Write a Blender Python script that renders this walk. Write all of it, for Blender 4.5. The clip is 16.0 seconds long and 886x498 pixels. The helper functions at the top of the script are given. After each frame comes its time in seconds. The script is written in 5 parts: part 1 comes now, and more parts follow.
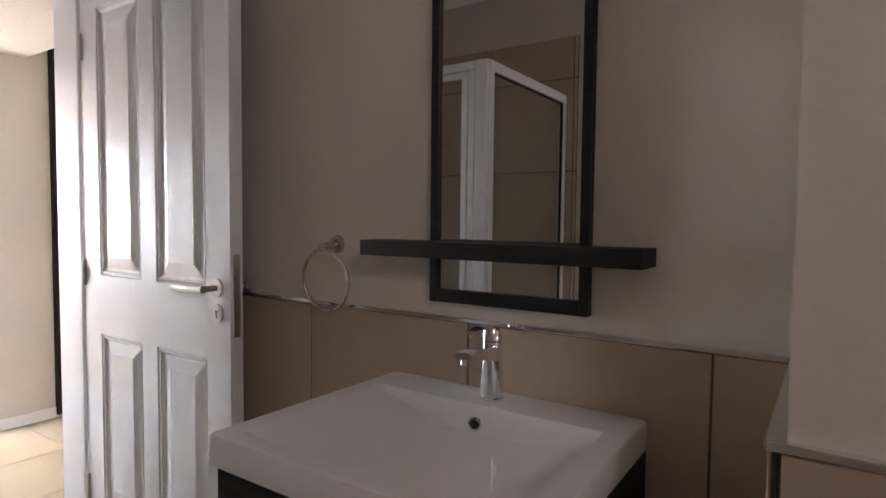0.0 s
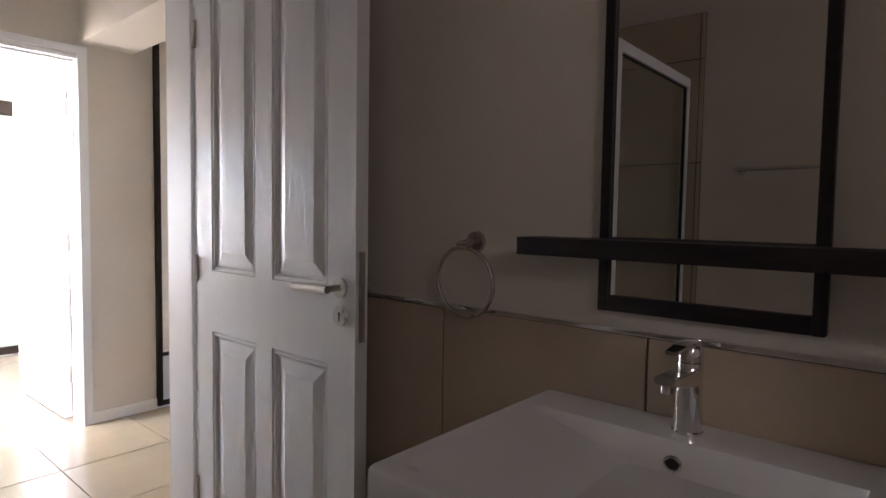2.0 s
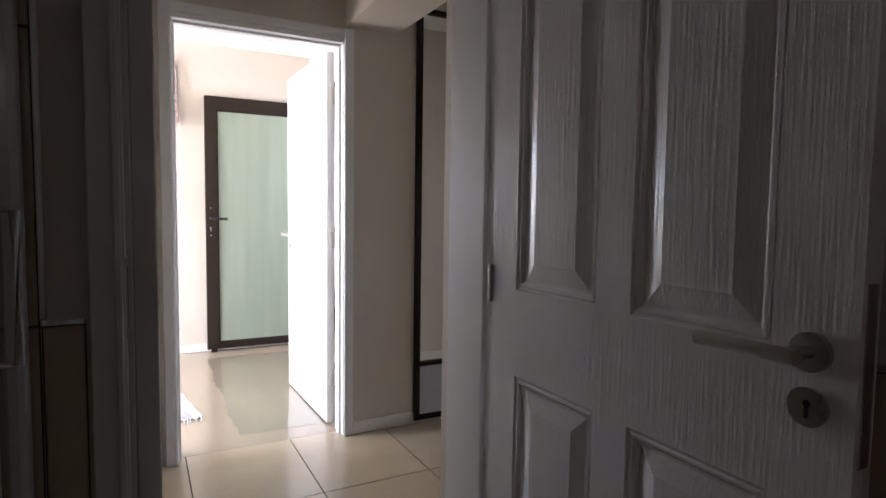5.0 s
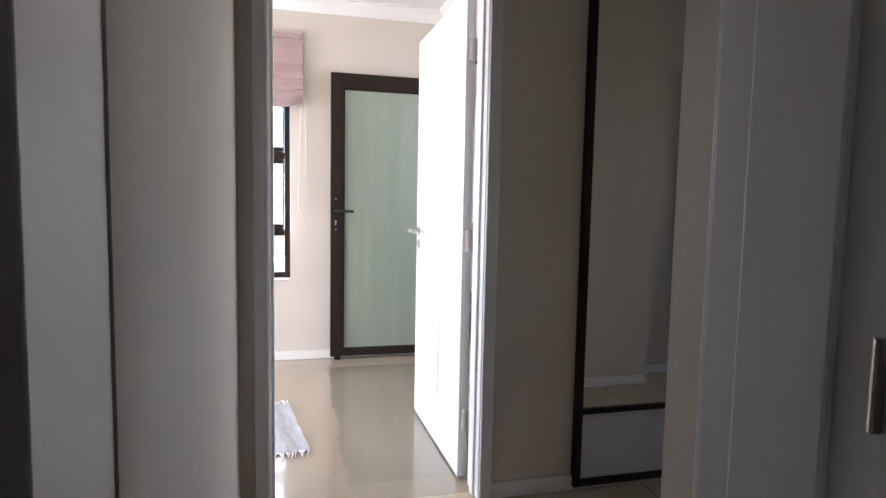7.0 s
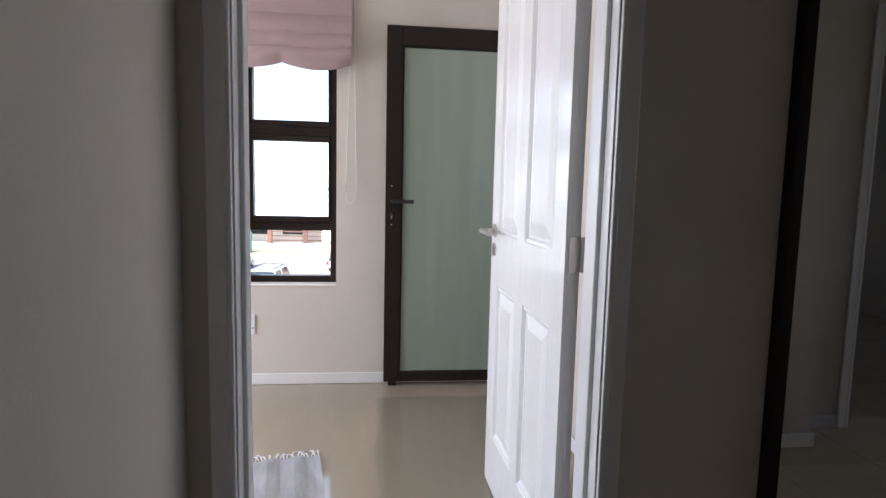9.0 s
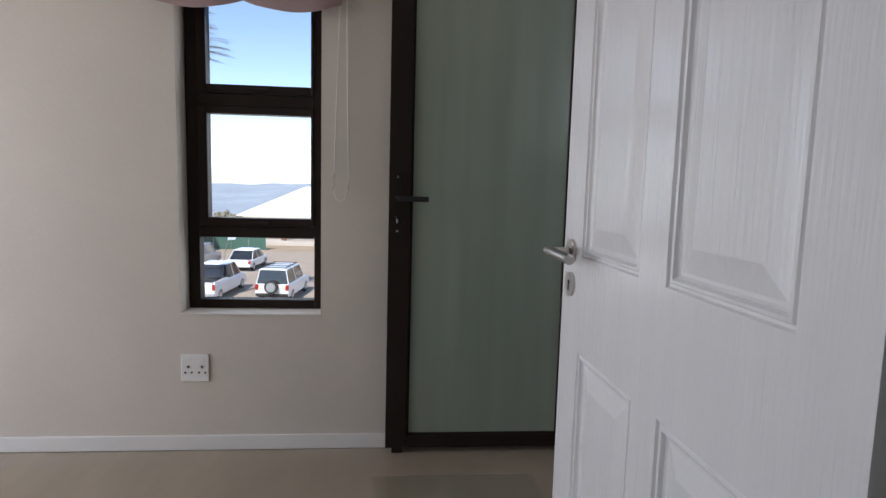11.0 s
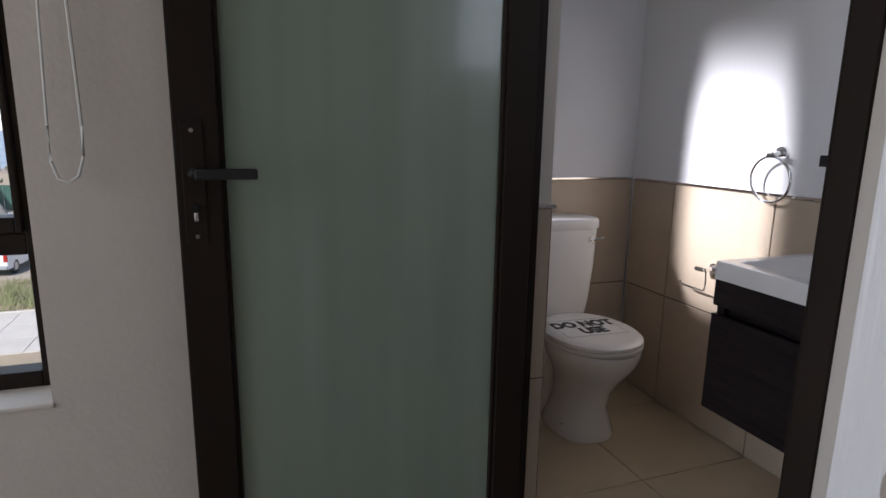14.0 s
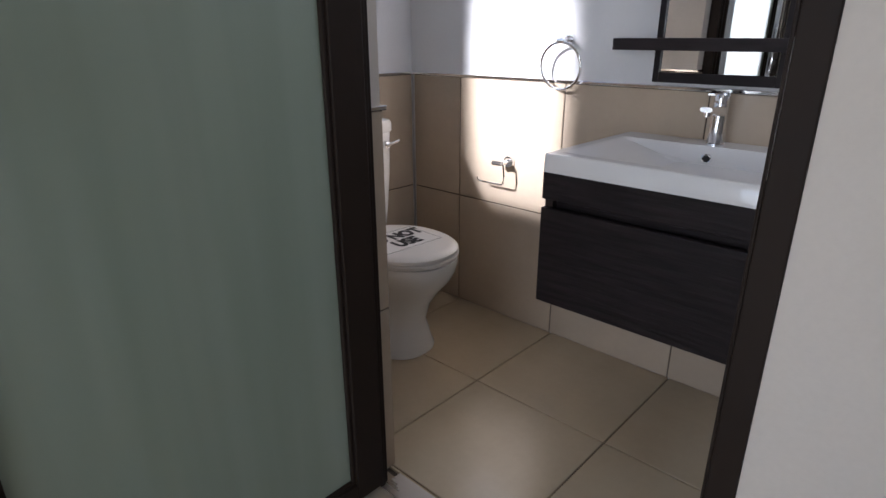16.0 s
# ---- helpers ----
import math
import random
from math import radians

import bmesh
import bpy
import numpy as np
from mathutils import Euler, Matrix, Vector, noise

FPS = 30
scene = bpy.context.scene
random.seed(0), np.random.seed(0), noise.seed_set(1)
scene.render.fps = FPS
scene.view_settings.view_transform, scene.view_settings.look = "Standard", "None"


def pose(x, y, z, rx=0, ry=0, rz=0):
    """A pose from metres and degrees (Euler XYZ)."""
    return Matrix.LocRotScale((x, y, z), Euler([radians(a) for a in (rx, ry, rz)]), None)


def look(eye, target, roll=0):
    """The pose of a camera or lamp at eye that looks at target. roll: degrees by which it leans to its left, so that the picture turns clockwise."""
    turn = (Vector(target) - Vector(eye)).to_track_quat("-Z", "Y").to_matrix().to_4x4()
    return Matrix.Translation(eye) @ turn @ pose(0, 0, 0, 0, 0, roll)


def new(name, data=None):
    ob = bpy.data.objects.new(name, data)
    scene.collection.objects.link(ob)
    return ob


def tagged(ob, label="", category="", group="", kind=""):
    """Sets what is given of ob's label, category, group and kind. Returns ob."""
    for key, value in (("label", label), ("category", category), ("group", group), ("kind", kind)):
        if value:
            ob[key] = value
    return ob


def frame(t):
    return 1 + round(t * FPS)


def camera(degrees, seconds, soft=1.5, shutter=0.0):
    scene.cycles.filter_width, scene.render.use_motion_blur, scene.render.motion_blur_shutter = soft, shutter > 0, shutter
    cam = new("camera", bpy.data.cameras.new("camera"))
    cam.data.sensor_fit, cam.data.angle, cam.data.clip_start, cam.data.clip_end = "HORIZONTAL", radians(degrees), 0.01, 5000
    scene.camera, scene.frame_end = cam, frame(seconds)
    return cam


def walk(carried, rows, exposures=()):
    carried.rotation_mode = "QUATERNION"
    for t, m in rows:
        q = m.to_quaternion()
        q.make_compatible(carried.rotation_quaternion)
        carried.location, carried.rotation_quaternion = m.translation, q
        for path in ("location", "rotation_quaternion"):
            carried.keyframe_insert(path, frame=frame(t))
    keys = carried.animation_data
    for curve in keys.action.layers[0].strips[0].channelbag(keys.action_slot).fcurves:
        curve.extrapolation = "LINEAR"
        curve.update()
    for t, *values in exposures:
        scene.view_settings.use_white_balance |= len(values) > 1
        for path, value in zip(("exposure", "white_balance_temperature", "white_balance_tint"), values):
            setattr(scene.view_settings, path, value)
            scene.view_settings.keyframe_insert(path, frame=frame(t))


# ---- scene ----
cam = camera(75.0, 16.0)
# seconds, eye, target, lean
PATH = [
    (0, (-0.695, -6.04, 1.228), (0.962, -4.924, 1.128), 0.6),
    (0.5, (-0.679, -5.97, 1.222), (0.975, -4.85, 1.126), 0.8),
    (1, (-0.68, -5.911, 1.22), (0.945, -4.748, 1.116), 0.8),
    (1.5, (-0.679, -5.85, 1.219), (0.893, -4.618, 1.105), 0.7),
    (2, (-0.662, -5.775, 1.219), (0.856, -4.477, 1.106), 0.9),
    (2.5, (-0.63, -5.678, 1.217), (0.826, -4.312, 1.102), 1.0),
    (3, (-0.594, -5.574, 1.219), (0.78, -4.126, 1.099), 1.0),
    (3.5, (-0.567, -5.467, 1.225), (0.713, -3.935, 1.099), 0.9),
    (4, (-0.536, -5.328, 1.215), (0.629, -3.706, 1.092), 1.0),
    (4.5, (-0.514, -5.187, 1.208), (0.533, -3.488, 1.082), 1.2),
    (4.7, (-0.501, -5.132, 1.209), (0.498, -3.405, 1.078), 1.0),
    (6.8, (-0.272, -4.386, 1.199), (0.264, -2.466, 1.039), 1.1),
    (7, (-0.246, -4.274, 1.196), (0.248, -2.343, 1.03), 1.1),
    (7.5, (-0.189, -4.076, 1.199), (0.195, -2.121, 1.018), 1.2),
    (8, (-0.148, -3.871, 1.194), (0.16, -1.905, 0.998), 1.4),
    (8.5, (-0.099, -3.627, 1.186), (0.161, -1.655, 0.98), 1.4),
    (9, (-0.047, -3.375, 1.194), (0.181, -1.4, 0.982), 1.3),
    (9.2, (-0.041, -3.291, 1.2), (0.184, -1.315, 0.981), 1.4),
    (11.5, (0.024, -2.173, 1.164), (0.195, -0.193, 0.942), 1.5),
    (12, (0.027, -1.977, 1.178), (0.215, 0.0, 0.945), 1.5),
    (12.5, (0.045, -1.804, 1.187), (0.266, 0.168, 0.941), 1.4),
    (13, (0.077, -1.613, 1.186), (0.373, 0.349, 0.925), 1.3),
    (13.5, (0.104, -1.447, 1.199), (0.540, 0.462, 0.873), 1.3),
    (14, (0.106, -1.328, 1.199), (0.788, 0.511, 0.805), 1.0),
    (14.5, (0.119, -1.206, 1.192), (1.013, 0.523, 0.731), 0.6),
    (15, (0.112, -1.107, 1.176), (1.191, 0.490, 0.641), 0.1),
    (15.5, (0.087, -1.029, 1.176), (1.304, 0.443, 0.583), 0.0),
    (16, (0.044, -0.962, 1.162), (1.418, 0.313, 0.467), -0.1),
]
EXPOSURES = [(0, 5.90, 6600, 24), (1.5, 5.45, 6600, 24), (2.5, 4.75, 6550, 24), (3.5, 4.15, 6400, 23), (4.7, 3.65, 6500, 23), (7, 2.90, 6400, 23), (8, 2.40, 6350, 22), (9.2, 1.90, 6350, 21), (11.3, 0.62, 6450, 20), (12.5, 0.38, 6400, 20), (13.5, 0.52, 6300, 20), (14.5, 0.77, 6250, 19), (16, 1.14, 6200, 19)]
walk(cam, [(t, look(eye, target, lean)) for t, eye, target, lean in PATH], EXPOSURES)

# ---- world, sun, lights ----
world = bpy.data.worlds.new("world")
scene.world = world
world.use_nodes = True
_wn = world.node_tree.nodes
_sky = _wn.new("ShaderNodeTexSky")
_sky.sky_type, _sky.sun_disc = "NISHITA", False
SUN_EL, SUN_AZ = radians(48), radians(205)   # azimuth clockwise from +y
_sky.sun_elevation, _sky.sun_rotation, _sky.dust_density, _sky.air_density = SUN_EL, SUN_AZ, .3, .75
world.node_tree.links.new(_sky.outputs[0], _wn["Background"].inputs[0])
_wn["Background"].inputs[1].default_value = 0.15

sun = new("sun", bpy.data.lights.new("sun", "SUN"))
sun.data.energy, sun.data.angle, sun.data.color = 4.0, radians(0.5), (1, .95, .87)
_sd = Vector((math.sin(SUN_AZ) * math.cos(SUN_EL), math.cos(SUN_AZ) * math.cos(SUN_EL), math.sin(SUN_EL)))
sun.matrix_world = look(_sd * 30, (0, 0, 0))


def window_light(name, eye, target, w, h, power, color):
    """Area lamp at one opening, in place of sky light; some openings are assumed."""
    la = bpy.data.lights.new(name, "AREA")
    la.shape, la.size, la.size_y, la.energy, la.color = "RECTANGLE", w, h, power, color
    ob = new(name, la)
    ob.matrix_world = look(eye, target)
    return ob


window_light("balcony_light", (-3.32, -1.0, 1.15), (0, -1.0, .95), 1.75, 2.0, 21.6, (.84, .93, 1))
window_light("window_light", (-.555, .27, 1.25), (-.555, -2, .9), .44, 1.2, 1.8, (.86, .94, 1))
window_light("study_window_light", (3.2, -7.12, 1.55), (2.9, -4, 1.0), .45, .55, .45, (.55, .72, 1))
# added fill light at an assumed window behind the start of the walk
window_light("bath_fill_light", (-1.25, -7.17, 1.92), (-1.15, -5, 1.8), .42, .34, .112, (1, .95, .95))
# fill light for the second bathroom, at a window assumed in the unseen wall
window_light("ensuite_fill_light", (1.45, -1.27, 1.75), (1.5, 1, 1.0), .6, .5, 1.75, (.80, .89, 1))
# added fill light for the passage, from an assumed window at its unseen end
window_light("passage_fill_light", (4.93, -2.9, 1.5), (0, -2.9, 1.1), .9, 1.2, .45, (.80, .90, 1))

# spot lamp standing in for sunlight thrown back by unseen glass, through an assumed window
glint_spot = new("glint_stand_in", bpy.data.lights.new("glint_stand_in", "SPOT"))
glint_spot.data.energy, glint_spot.data.spot_size, glint_spot.data.spot_blend, glint_spot.data.shadow_soft_size = 1300, radians(17.6), 1.0, .15
glint_spot.data.color = (.95, .98, 1)
glint_spot.matrix_world = look((-1.295, 1.636, 2.40), (1.905, .415, .99))


# ---- materials ----
def nodes_of(name):
    m = bpy.data.materials.new(name)
    m.use_nodes = True
    nt = m.node_tree
    return m, nt, nt.nodes["Principled BSDF"]


def mat(name, color, rough=.5, metal=0.0, var=.06, scale=6.0, bump=.0, bscale=60.0, stretch=(1, 1, 1), spec=.5, rvar=.08, rand=.0, coat=0.0, fine=0.0):
    """A painted, stone or metal surface: colour that varies at two scales, uneven gloss and fine relief."""
    m, nt, b = nodes_of(name)
    N, L = nt.nodes.new, nt.links.new
    tc = N("ShaderNodeTexCoord")
    mp = N("ShaderNodeMapping")
    mp.inputs["Scale"].default_value = stretch
    L(tc.outputs["Object"], mp.inputs[0])
    n1 = N("ShaderNodeTexNoise")
    n1.inputs["Scale"].default_value, n1.inputs["Detail"].default_value = scale, 6
    L(mp.outputs[0], n1.inputs["Vector"])
    n2 = N("ShaderNodeTexNoise")
    n2.inputs["Scale"].default_value, n2.inputs["Detail"].default_value = bscale, 5
    L(mp.outputs[0], n2.inputs["Vector"])
    add = N("ShaderNodeMath")
    add.operation = "MULTIPLY_ADD"
    L(n1.outputs["Fac"], add.inputs[0])
    add.inputs[1].default_value, add.inputs[2].default_value = var * 4, 1 - var * 2
    last = add
    if fine:
        f = N("ShaderNodeMath")
        f.operation = "MULTIPLY_ADD"
        L(n2.outputs["Fac"], f.inputs[0])
        f.inputs[1].default_value, f.inputs[2].default_value = fine * 4, -fine * 2
        g = N("ShaderNodeMath")
        g.operation = "ADD"
        L(last.outputs[0], g.inputs[0])
        L(f.outputs[0], g.inputs[1])
        last = g
    if rand:
        oi = N("ShaderNodeObjectInfo")
        r = N("ShaderNodeMath")
        r.operation = "MULTIPLY_ADD"
        L(oi.outputs["Random"], r.inputs[0])
        r.inputs[1].default_value, r.inputs[2].default_value = rand * 2, -rand
        g = N("ShaderNodeMath")
        g.operation = "ADD"
        L(last.outputs[0], g.inputs[0])
        L(r.outputs[0], g.inputs[1])
        last = g
    mul = N("ShaderNodeVectorMath")
    mul.operation = "SCALE"
    mul.inputs[0].default_value = color
    L(last.outputs[0], mul.inputs["Scale"])
    L(mul.outputs[0], b.inputs["Base Color"])
    rr = N("ShaderNodeMath")
    rr.operation = "MULTIPLY_ADD"
    L(n1.outputs["Fac"], rr.inputs[0])
    rr.inputs[1].default_value, rr.inputs[2].default_value = rvar * 2, rough - rvar
    L(rr.outputs[0], b.inputs["Roughness"])
    b.inputs["Metallic"].default_value = metal
    b.inputs["Specular IOR Level"].default_value = spec
    b.inputs["Coat Weight"].default_value = coat
    if bump:
        bp = N("ShaderNodeBump")
        bp.inputs["Strength"].default_value, bp.inputs["Distance"].default_value = bump, .004
        L(n2.outputs["Fac"], bp.inputs["Height"])
        L(bp.outputs[0], b.inputs["Normal"])
    return m


def clear_glass(name, color=(.97, 1, .99), rough=0.0):
    """A thin pane: mostly clear, with a mirror's gloss at a slant."""
    m, nt, b = nodes_of(name)
    N, L = nt.nodes.new, nt.links.new
    tr, gl, fr, mx = N("ShaderNodeBsdfTransparent"), N("ShaderNodeBsdfGlossy"), N("ShaderNodeLayerWeight"), N("ShaderNodeMixShader")
    tr.inputs[0].default_value = (*color, 1)
    gl.inputs["Roughness"].default_value = rough
    pw, ma = N("ShaderNodeMath"), N("ShaderNodeMath")
    pw.operation, ma.operation = "POWER", "MULTIPLY_ADD"
    L(fr.outputs["Facing"], pw.inputs[0])
    pw.inputs[1].default_value = 4.5
    L(pw.outputs[0], ma.inputs[0])
    ma.inputs[1].default_value, ma.inputs[2].default_value = .8, .03
    L(ma.outputs[0], mx.inputs[0])
    L(tr.outputs[0], mx.inputs[1])
    L(gl.outputs[0], mx.inputs[2])
    L(mx.outputs[0], nt.nodes["Material Output"].inputs[0])
    return m


WALL = mat("wall_paint", (.62, .562, .492), .62, var=.045, scale=2.2, bump=.18, bscale=90, fine=.018, spec=.35)
WALL_WHITE = mat("ensuite_paint", (.70, .69, .685), .55, var=.025, scale=1.6, bump=.12, bscale=90, fine=.01, spec=.4)
CEIL = mat("ceiling_paint", (.80, .785, .75), .8, var=.02, scale=2, bump=.08, bscale=120)
TRIMW = mat("skirting_paint", (.76, .74, .71), .38, var=.03, scale=5, bump=.05, bscale=50)
DOORW = mat("door_gloss_paint", (.79, .78, .775), .22, var=.02, scale=4, bump=.38, bscale=34, stretch=(5, 5, .22), rvar=.07, coat=.12)
FRAMEW = mat("door_frame_paint", (.74, .735, .73), .33, var=.025, scale=5, bump=.06, bscale=40)
TILE = mat("beige_wall_tile", (.46, .37, .28), .22, var=.09, scale=3.2, bump=.05, bscale=40, fine=.02, rand=.05)
FTILE = mat("cream_floor_tile", (.50, .41, .29), .2, var=.08, scale=3.5, bump=.05, bscale=45, fine=.02, rand=.04)
GROUT = mat("grout", (.085, .064, .048), .85, var=.1, scale=30)
BFLOOR = mat("polished_floor", (.36, .295, .22), .16, var=.10, scale=2.2, bump=.16, bscale=15, stretch=(1.5, .35, 1), rvar=.12, fine=.03, coat=.3)
ALU = mat("bronze_aluminium", (.024, .0165, .0125), .55, metal=.0, var=.10, scale=9, bump=.05, bscale=200, spec=.12)
CHROME = mat("chrome", (.82, .82, .83), .1, metal=1, var=.02, scale=10, rvar=.04)
STEEL = mat("brushed_steel", (.56, .53, .50), .3, metal=1, var=.05, scale=12, bump=.06, bscale=140, stretch=(1, .15, 1))
NICKEL = mat("satin_nickel", (.50, .46, .42), .24, metal=1, var=.05, scale=14, rvar=.05)
CERAM = mat("white_ceramic", (.78, .765, .745), .1, var=.015, scale=4, rvar=.03, coat=.25)
PLASTIC = mat("white_plastic", (.78, .76, .73), .35, var=.02, scale=8)
WENGE = mat("dark_wood_veneer", (.0175, .0125, .0130), .5, var=.30, scale=5, bump=.45, bscale=75, stretch=(1, .09, 1), rvar=.14, fine=.42, spec=.2)
BLACK = mat("black_rubber", (.012, .011, .011), .6, var=.1, scale=12)
BLIND = mat("mauve_blind_fabric", (.40, .285, .28), .9, var=.08, scale=6, bump=.35, bscale=420, fine=.06)
CORD = mat("white_cord", (.72, .69, .64), .6, var=.05, scale=30)
RUGM = mat("grey_woven_rug", (.40, .40, .41), .95, var=.16, scale=9, bump=.6, bscale=160, stretch=(5, 1, 1), fine=.14)
PAPER = mat("white_paper", (.80, .79, .77), .7, var=.02, scale=6)
INK = mat("black_ink", (.012, .012, .014), .6, var=.05, scale=20)
WHITE_AL = mat("white_powder_coat", (.74, .75, .77), .35, var=.02, scale=8)
GLASS = clear_glass("window_glass")
SHGLASS = clear_glass("shower_glass", (.965, .98, .97))
PLASTIC_FILM = clear_glass("clear_plastic_film", (.93, .95, .95), .12)
MIRROR, _nt, _b = nodes_of("mirror_silver")
_b.inputs["Base Color"].default_value, _b.inputs["Metallic"].default_value, _b.inputs["Roughness"].default_value = (.78, .785, .77, 1), 1, .012
FROST, _nt, _b = nodes_of("frosted_green_glass")
_b.inputs["Base Color"].default_value, _b.inputs["Roughness"].default_value = (.50, .61, .53, 1), .27
_b.inputs["Transmission Weight"].default_value, _b.inputs["IOR"].default_value = .25, 1.45
_b.inputs["Coat Weight"].default_value, _b.inputs["Coat Roughness"].default_value = .55, .11
# upright bands in the base colour stand in for soft reflected streaks
_nz = _nt.nodes.new("ShaderNodeTexNoise")
_nz.inputs["Scale"].default_value = 3
_mp = _nt.nodes.new("ShaderNodeMapping")
_mp.inputs["Scale"].default_value = (4, 1, .25)
_tc = _nt.nodes.new("ShaderNodeTexCoord")
_nt.links.new(_tc.outputs["Object"], _mp.inputs[0])
_nt.links.new(_mp.outputs[0], _nz.inputs["Vector"])
_mx = _nt.nodes.new("ShaderNodeMix")
_mx.data_type = "RGBA"
_mx.inputs[6].default_value, _mx.inputs[7].default_value = (.285, .350, .275, 1), (.395, .465, .385, 1)
_nt.links.new(_nz.outputs["Fac"], _mx.inputs[0])
_nt.links.new(_mx.outputs[2], _b.inputs["Base Color"])

# outdoors
GROUNDM = mat("dry_ground", (.30, .235, .16), .95, var=.2, scale=.25, bump=.4, bscale=6, fine=.08)
PAVEM = mat("concrete_paving", (.46, .42, .37), .85, var=.08, scale=1.2, bump=.2, bscale=30, rand=.05)
ASPH = mat("parking_gravel", (.30, .25, .20), .95, var=.12, scale=.8, bump=.4, bscale=20, fine=.08)
GRASSM = mat("dry_green_grass", (.21, .22, .10), .8, var=.3, scale=3, fine=.1)
BARK = mat("palm_bark", (.12, .095, .078), .9, var=.2, scale=8, bump=.8, bscale=40)
FROND = mat("palm_frond", (.085, .10, .05), .6, var=.25, scale=5, rand=.05)
RENDERW = mat("cream_render", (.62, .56, .46), .85, var=.05, scale=1.2, bump=.2, bscale=40)
ROOFW = mat("white_roof_sheet", (.80, .80, .80), .5, var=.04, scale=1)
ROOFG = mat("green_roof_sheet", (.035, .10, .075), .6, var=.1, scale=2)
BRICKB = mat("brown_painted_wall", (.16, .075, .055), .7, var=.1, scale=2)
CARWHITE = mat("white_car_paint", (.74, .75, .76), .18, var=.01, scale=3, coat=.6)
CARSILVER = mat("silver_car_paint", (.42, .44, .45), .22, metal=.4, var=.02, scale=3, coat=.6)
CARBLUE = mat("blue_car_paint", (.015, .035, .16), .2, var=.03, scale=3, coat=.6)
CARDARK = mat("charcoal_car_paint", (.03, .032, .038), .2, var=.03, scale=3, coat=.6)
CARGLASS = mat("car_window", (.012, .016, .02), .06, var=.05, scale=3, coat=.5)
TYRE = mat("tyre_rubber", (.015, .015, .015), .8, var=.1, scale=10)
REDLAMP = mat("red_lamp", (.35, .02, .015), .2, var=.05, scale=10)
TREEM = mat("far_tree_leaves", (.22, .205, .155), .85, var=.3, scale=1.5, rand=.1)


# ---- mesh helpers ----
def bm_box(bm, x0, x1, y0, y1, z0, z1, bevel=0.0, m=None):
    vs = [bm.verts.new(v if m is None else m @ Vector(v)) for v in
          ((x0, y0, z0), (x1, y0, z0), (x1, y1, z0), (x0, y1, z0), (x0, y0, z1), (x1, y0, z1), (x1, y1, z1), (x0, y1, z1))]
    fs = [bm.faces.new([vs[i] for i in f]) for f in ((0, 3, 2, 1), (4, 5, 6, 7), (0, 1, 5, 4), (1, 2, 6, 5), (2, 3, 7, 6), (3, 0, 4, 7))]
    if bevel:
        es = list({e for f in fs for e in f.edges})
        bmesh.ops.bevel(bm, geom=es, offset=bevel, segments=2, profile=.5, affect="EDGES")
    return bm


def box(x0, x1, y0, y1, z0, z1, bevel=0.0):
    return bm_box(bmesh.new(), x0, x1, y0, y1, z0, z1, bevel)


def rod(bm, a, b, r, r2=None, n=16):
    """A round bar from a to b."""
    a, b = Vector(a), Vector(b)
    d = b - a
    m = Matrix.Translation((a + b) / 2) @ d.to_track_quat("Z", "Y").to_matrix().to_4x4()
    bmesh.ops.create_cone(bm, cap_ends=True, segments=n, radius1=r, radius2=r if r2 is None else r2, depth=d.length, matrix=m)
    return bm


def tube(bm, pts, r, n=10, closed=False):
    """A bent round bar through the points; r: one radius or one for each point."""
    pts = [Vector(p) for p in pts]
    rings, k = [], len(pts)
    for i, p in enumerate(pts):
        d = (pts[(i + 1) % k] - pts[i - 1]) if closed or 0 < i < k - 1 else (pts[1] - pts[0] if i == 0 else pts[-1] - pts[-2])
        q = d.to_track_quat("Z", "Y" if abs(d.normalized().y) < .95 else "X")
        ri = r if isinstance(r, (int, float)) else r[i]
        rings.append([bm.verts.new(p + q @ Vector((ri * math.cos(2 * math.pi * j / n), ri * math.sin(2 * math.pi * j / n), 0))) for j in range(n)])
    for i in range(k if closed else k - 1):
        A, B = rings[i], rings[(i + 1) % k]
        for j in range(n):
            bm.faces.new((A[j], A[(j + 1) % n], B[(j + 1) % n], B[j]))
    if not closed:
        bm.faces.new(rings[0][::-1])
        bm.faces.new(rings[-1])
    return bm


def loft(bm, rings, cap=True):
    """A skin over rings of points, each with the same count."""
    vr = [[bm.verts.new(p) for p in r] for r in rings]
    n = len(vr[0])
    for A, B in zip(vr, vr[1:]):
        for j in range(n):
            bm.faces.new((A[j], A[(j + 1) % n], B[(j + 1) % n], B[j]))
    if cap:
        bm.faces.new(vr[0][::-1])
        bm.faces.new(vr[-1])
    return bm


def oval(cx, cy, z, rx, ry, n=28, sq=2.0, front=1.0):
    """A ring of points round an oval; sq over 2 squares it, front stretches the -y half."""
    out = []
    for i in range(n):
        a = 2 * math.pi * i / n
        c, s = math.cos(a), math.sin(a)
        x = rx * math.copysign(abs(c) ** (2 / sq), c)
        y = ry * math.copysign(abs(s) ** (2 / sq), s) * (front if s < 0 else 1)
        out.append((cx + x, cy + y, z))
    return out


def mesh(name, bm, material, smooth=False):
    bmesh.ops.recalc_face_normals(bm, faces=bm.faces[:])
    me = bpy.data.meshes.new(name)
    bm.to_mesh(me)
    bm.free()
    if smooth:
        for p in me.polygons:
            p.use_smooth = True
        me.set_sharp_from_angle(angle=radians(38))
    me.materials.append(material)
    return me


def thing(name, label, category, at=None, group="", kind=""):
    ob = new(name)
    if at is not None:
        ob.matrix_world = at
    return tagged(ob, label, category, group, kind)


def part(name, bm, material, parent, label="", smooth=False):
    ob = new(name, mesh(name, bm, material, smooth))
    ob.parent = parent
    if label:
        ob["label"] = label
    return ob


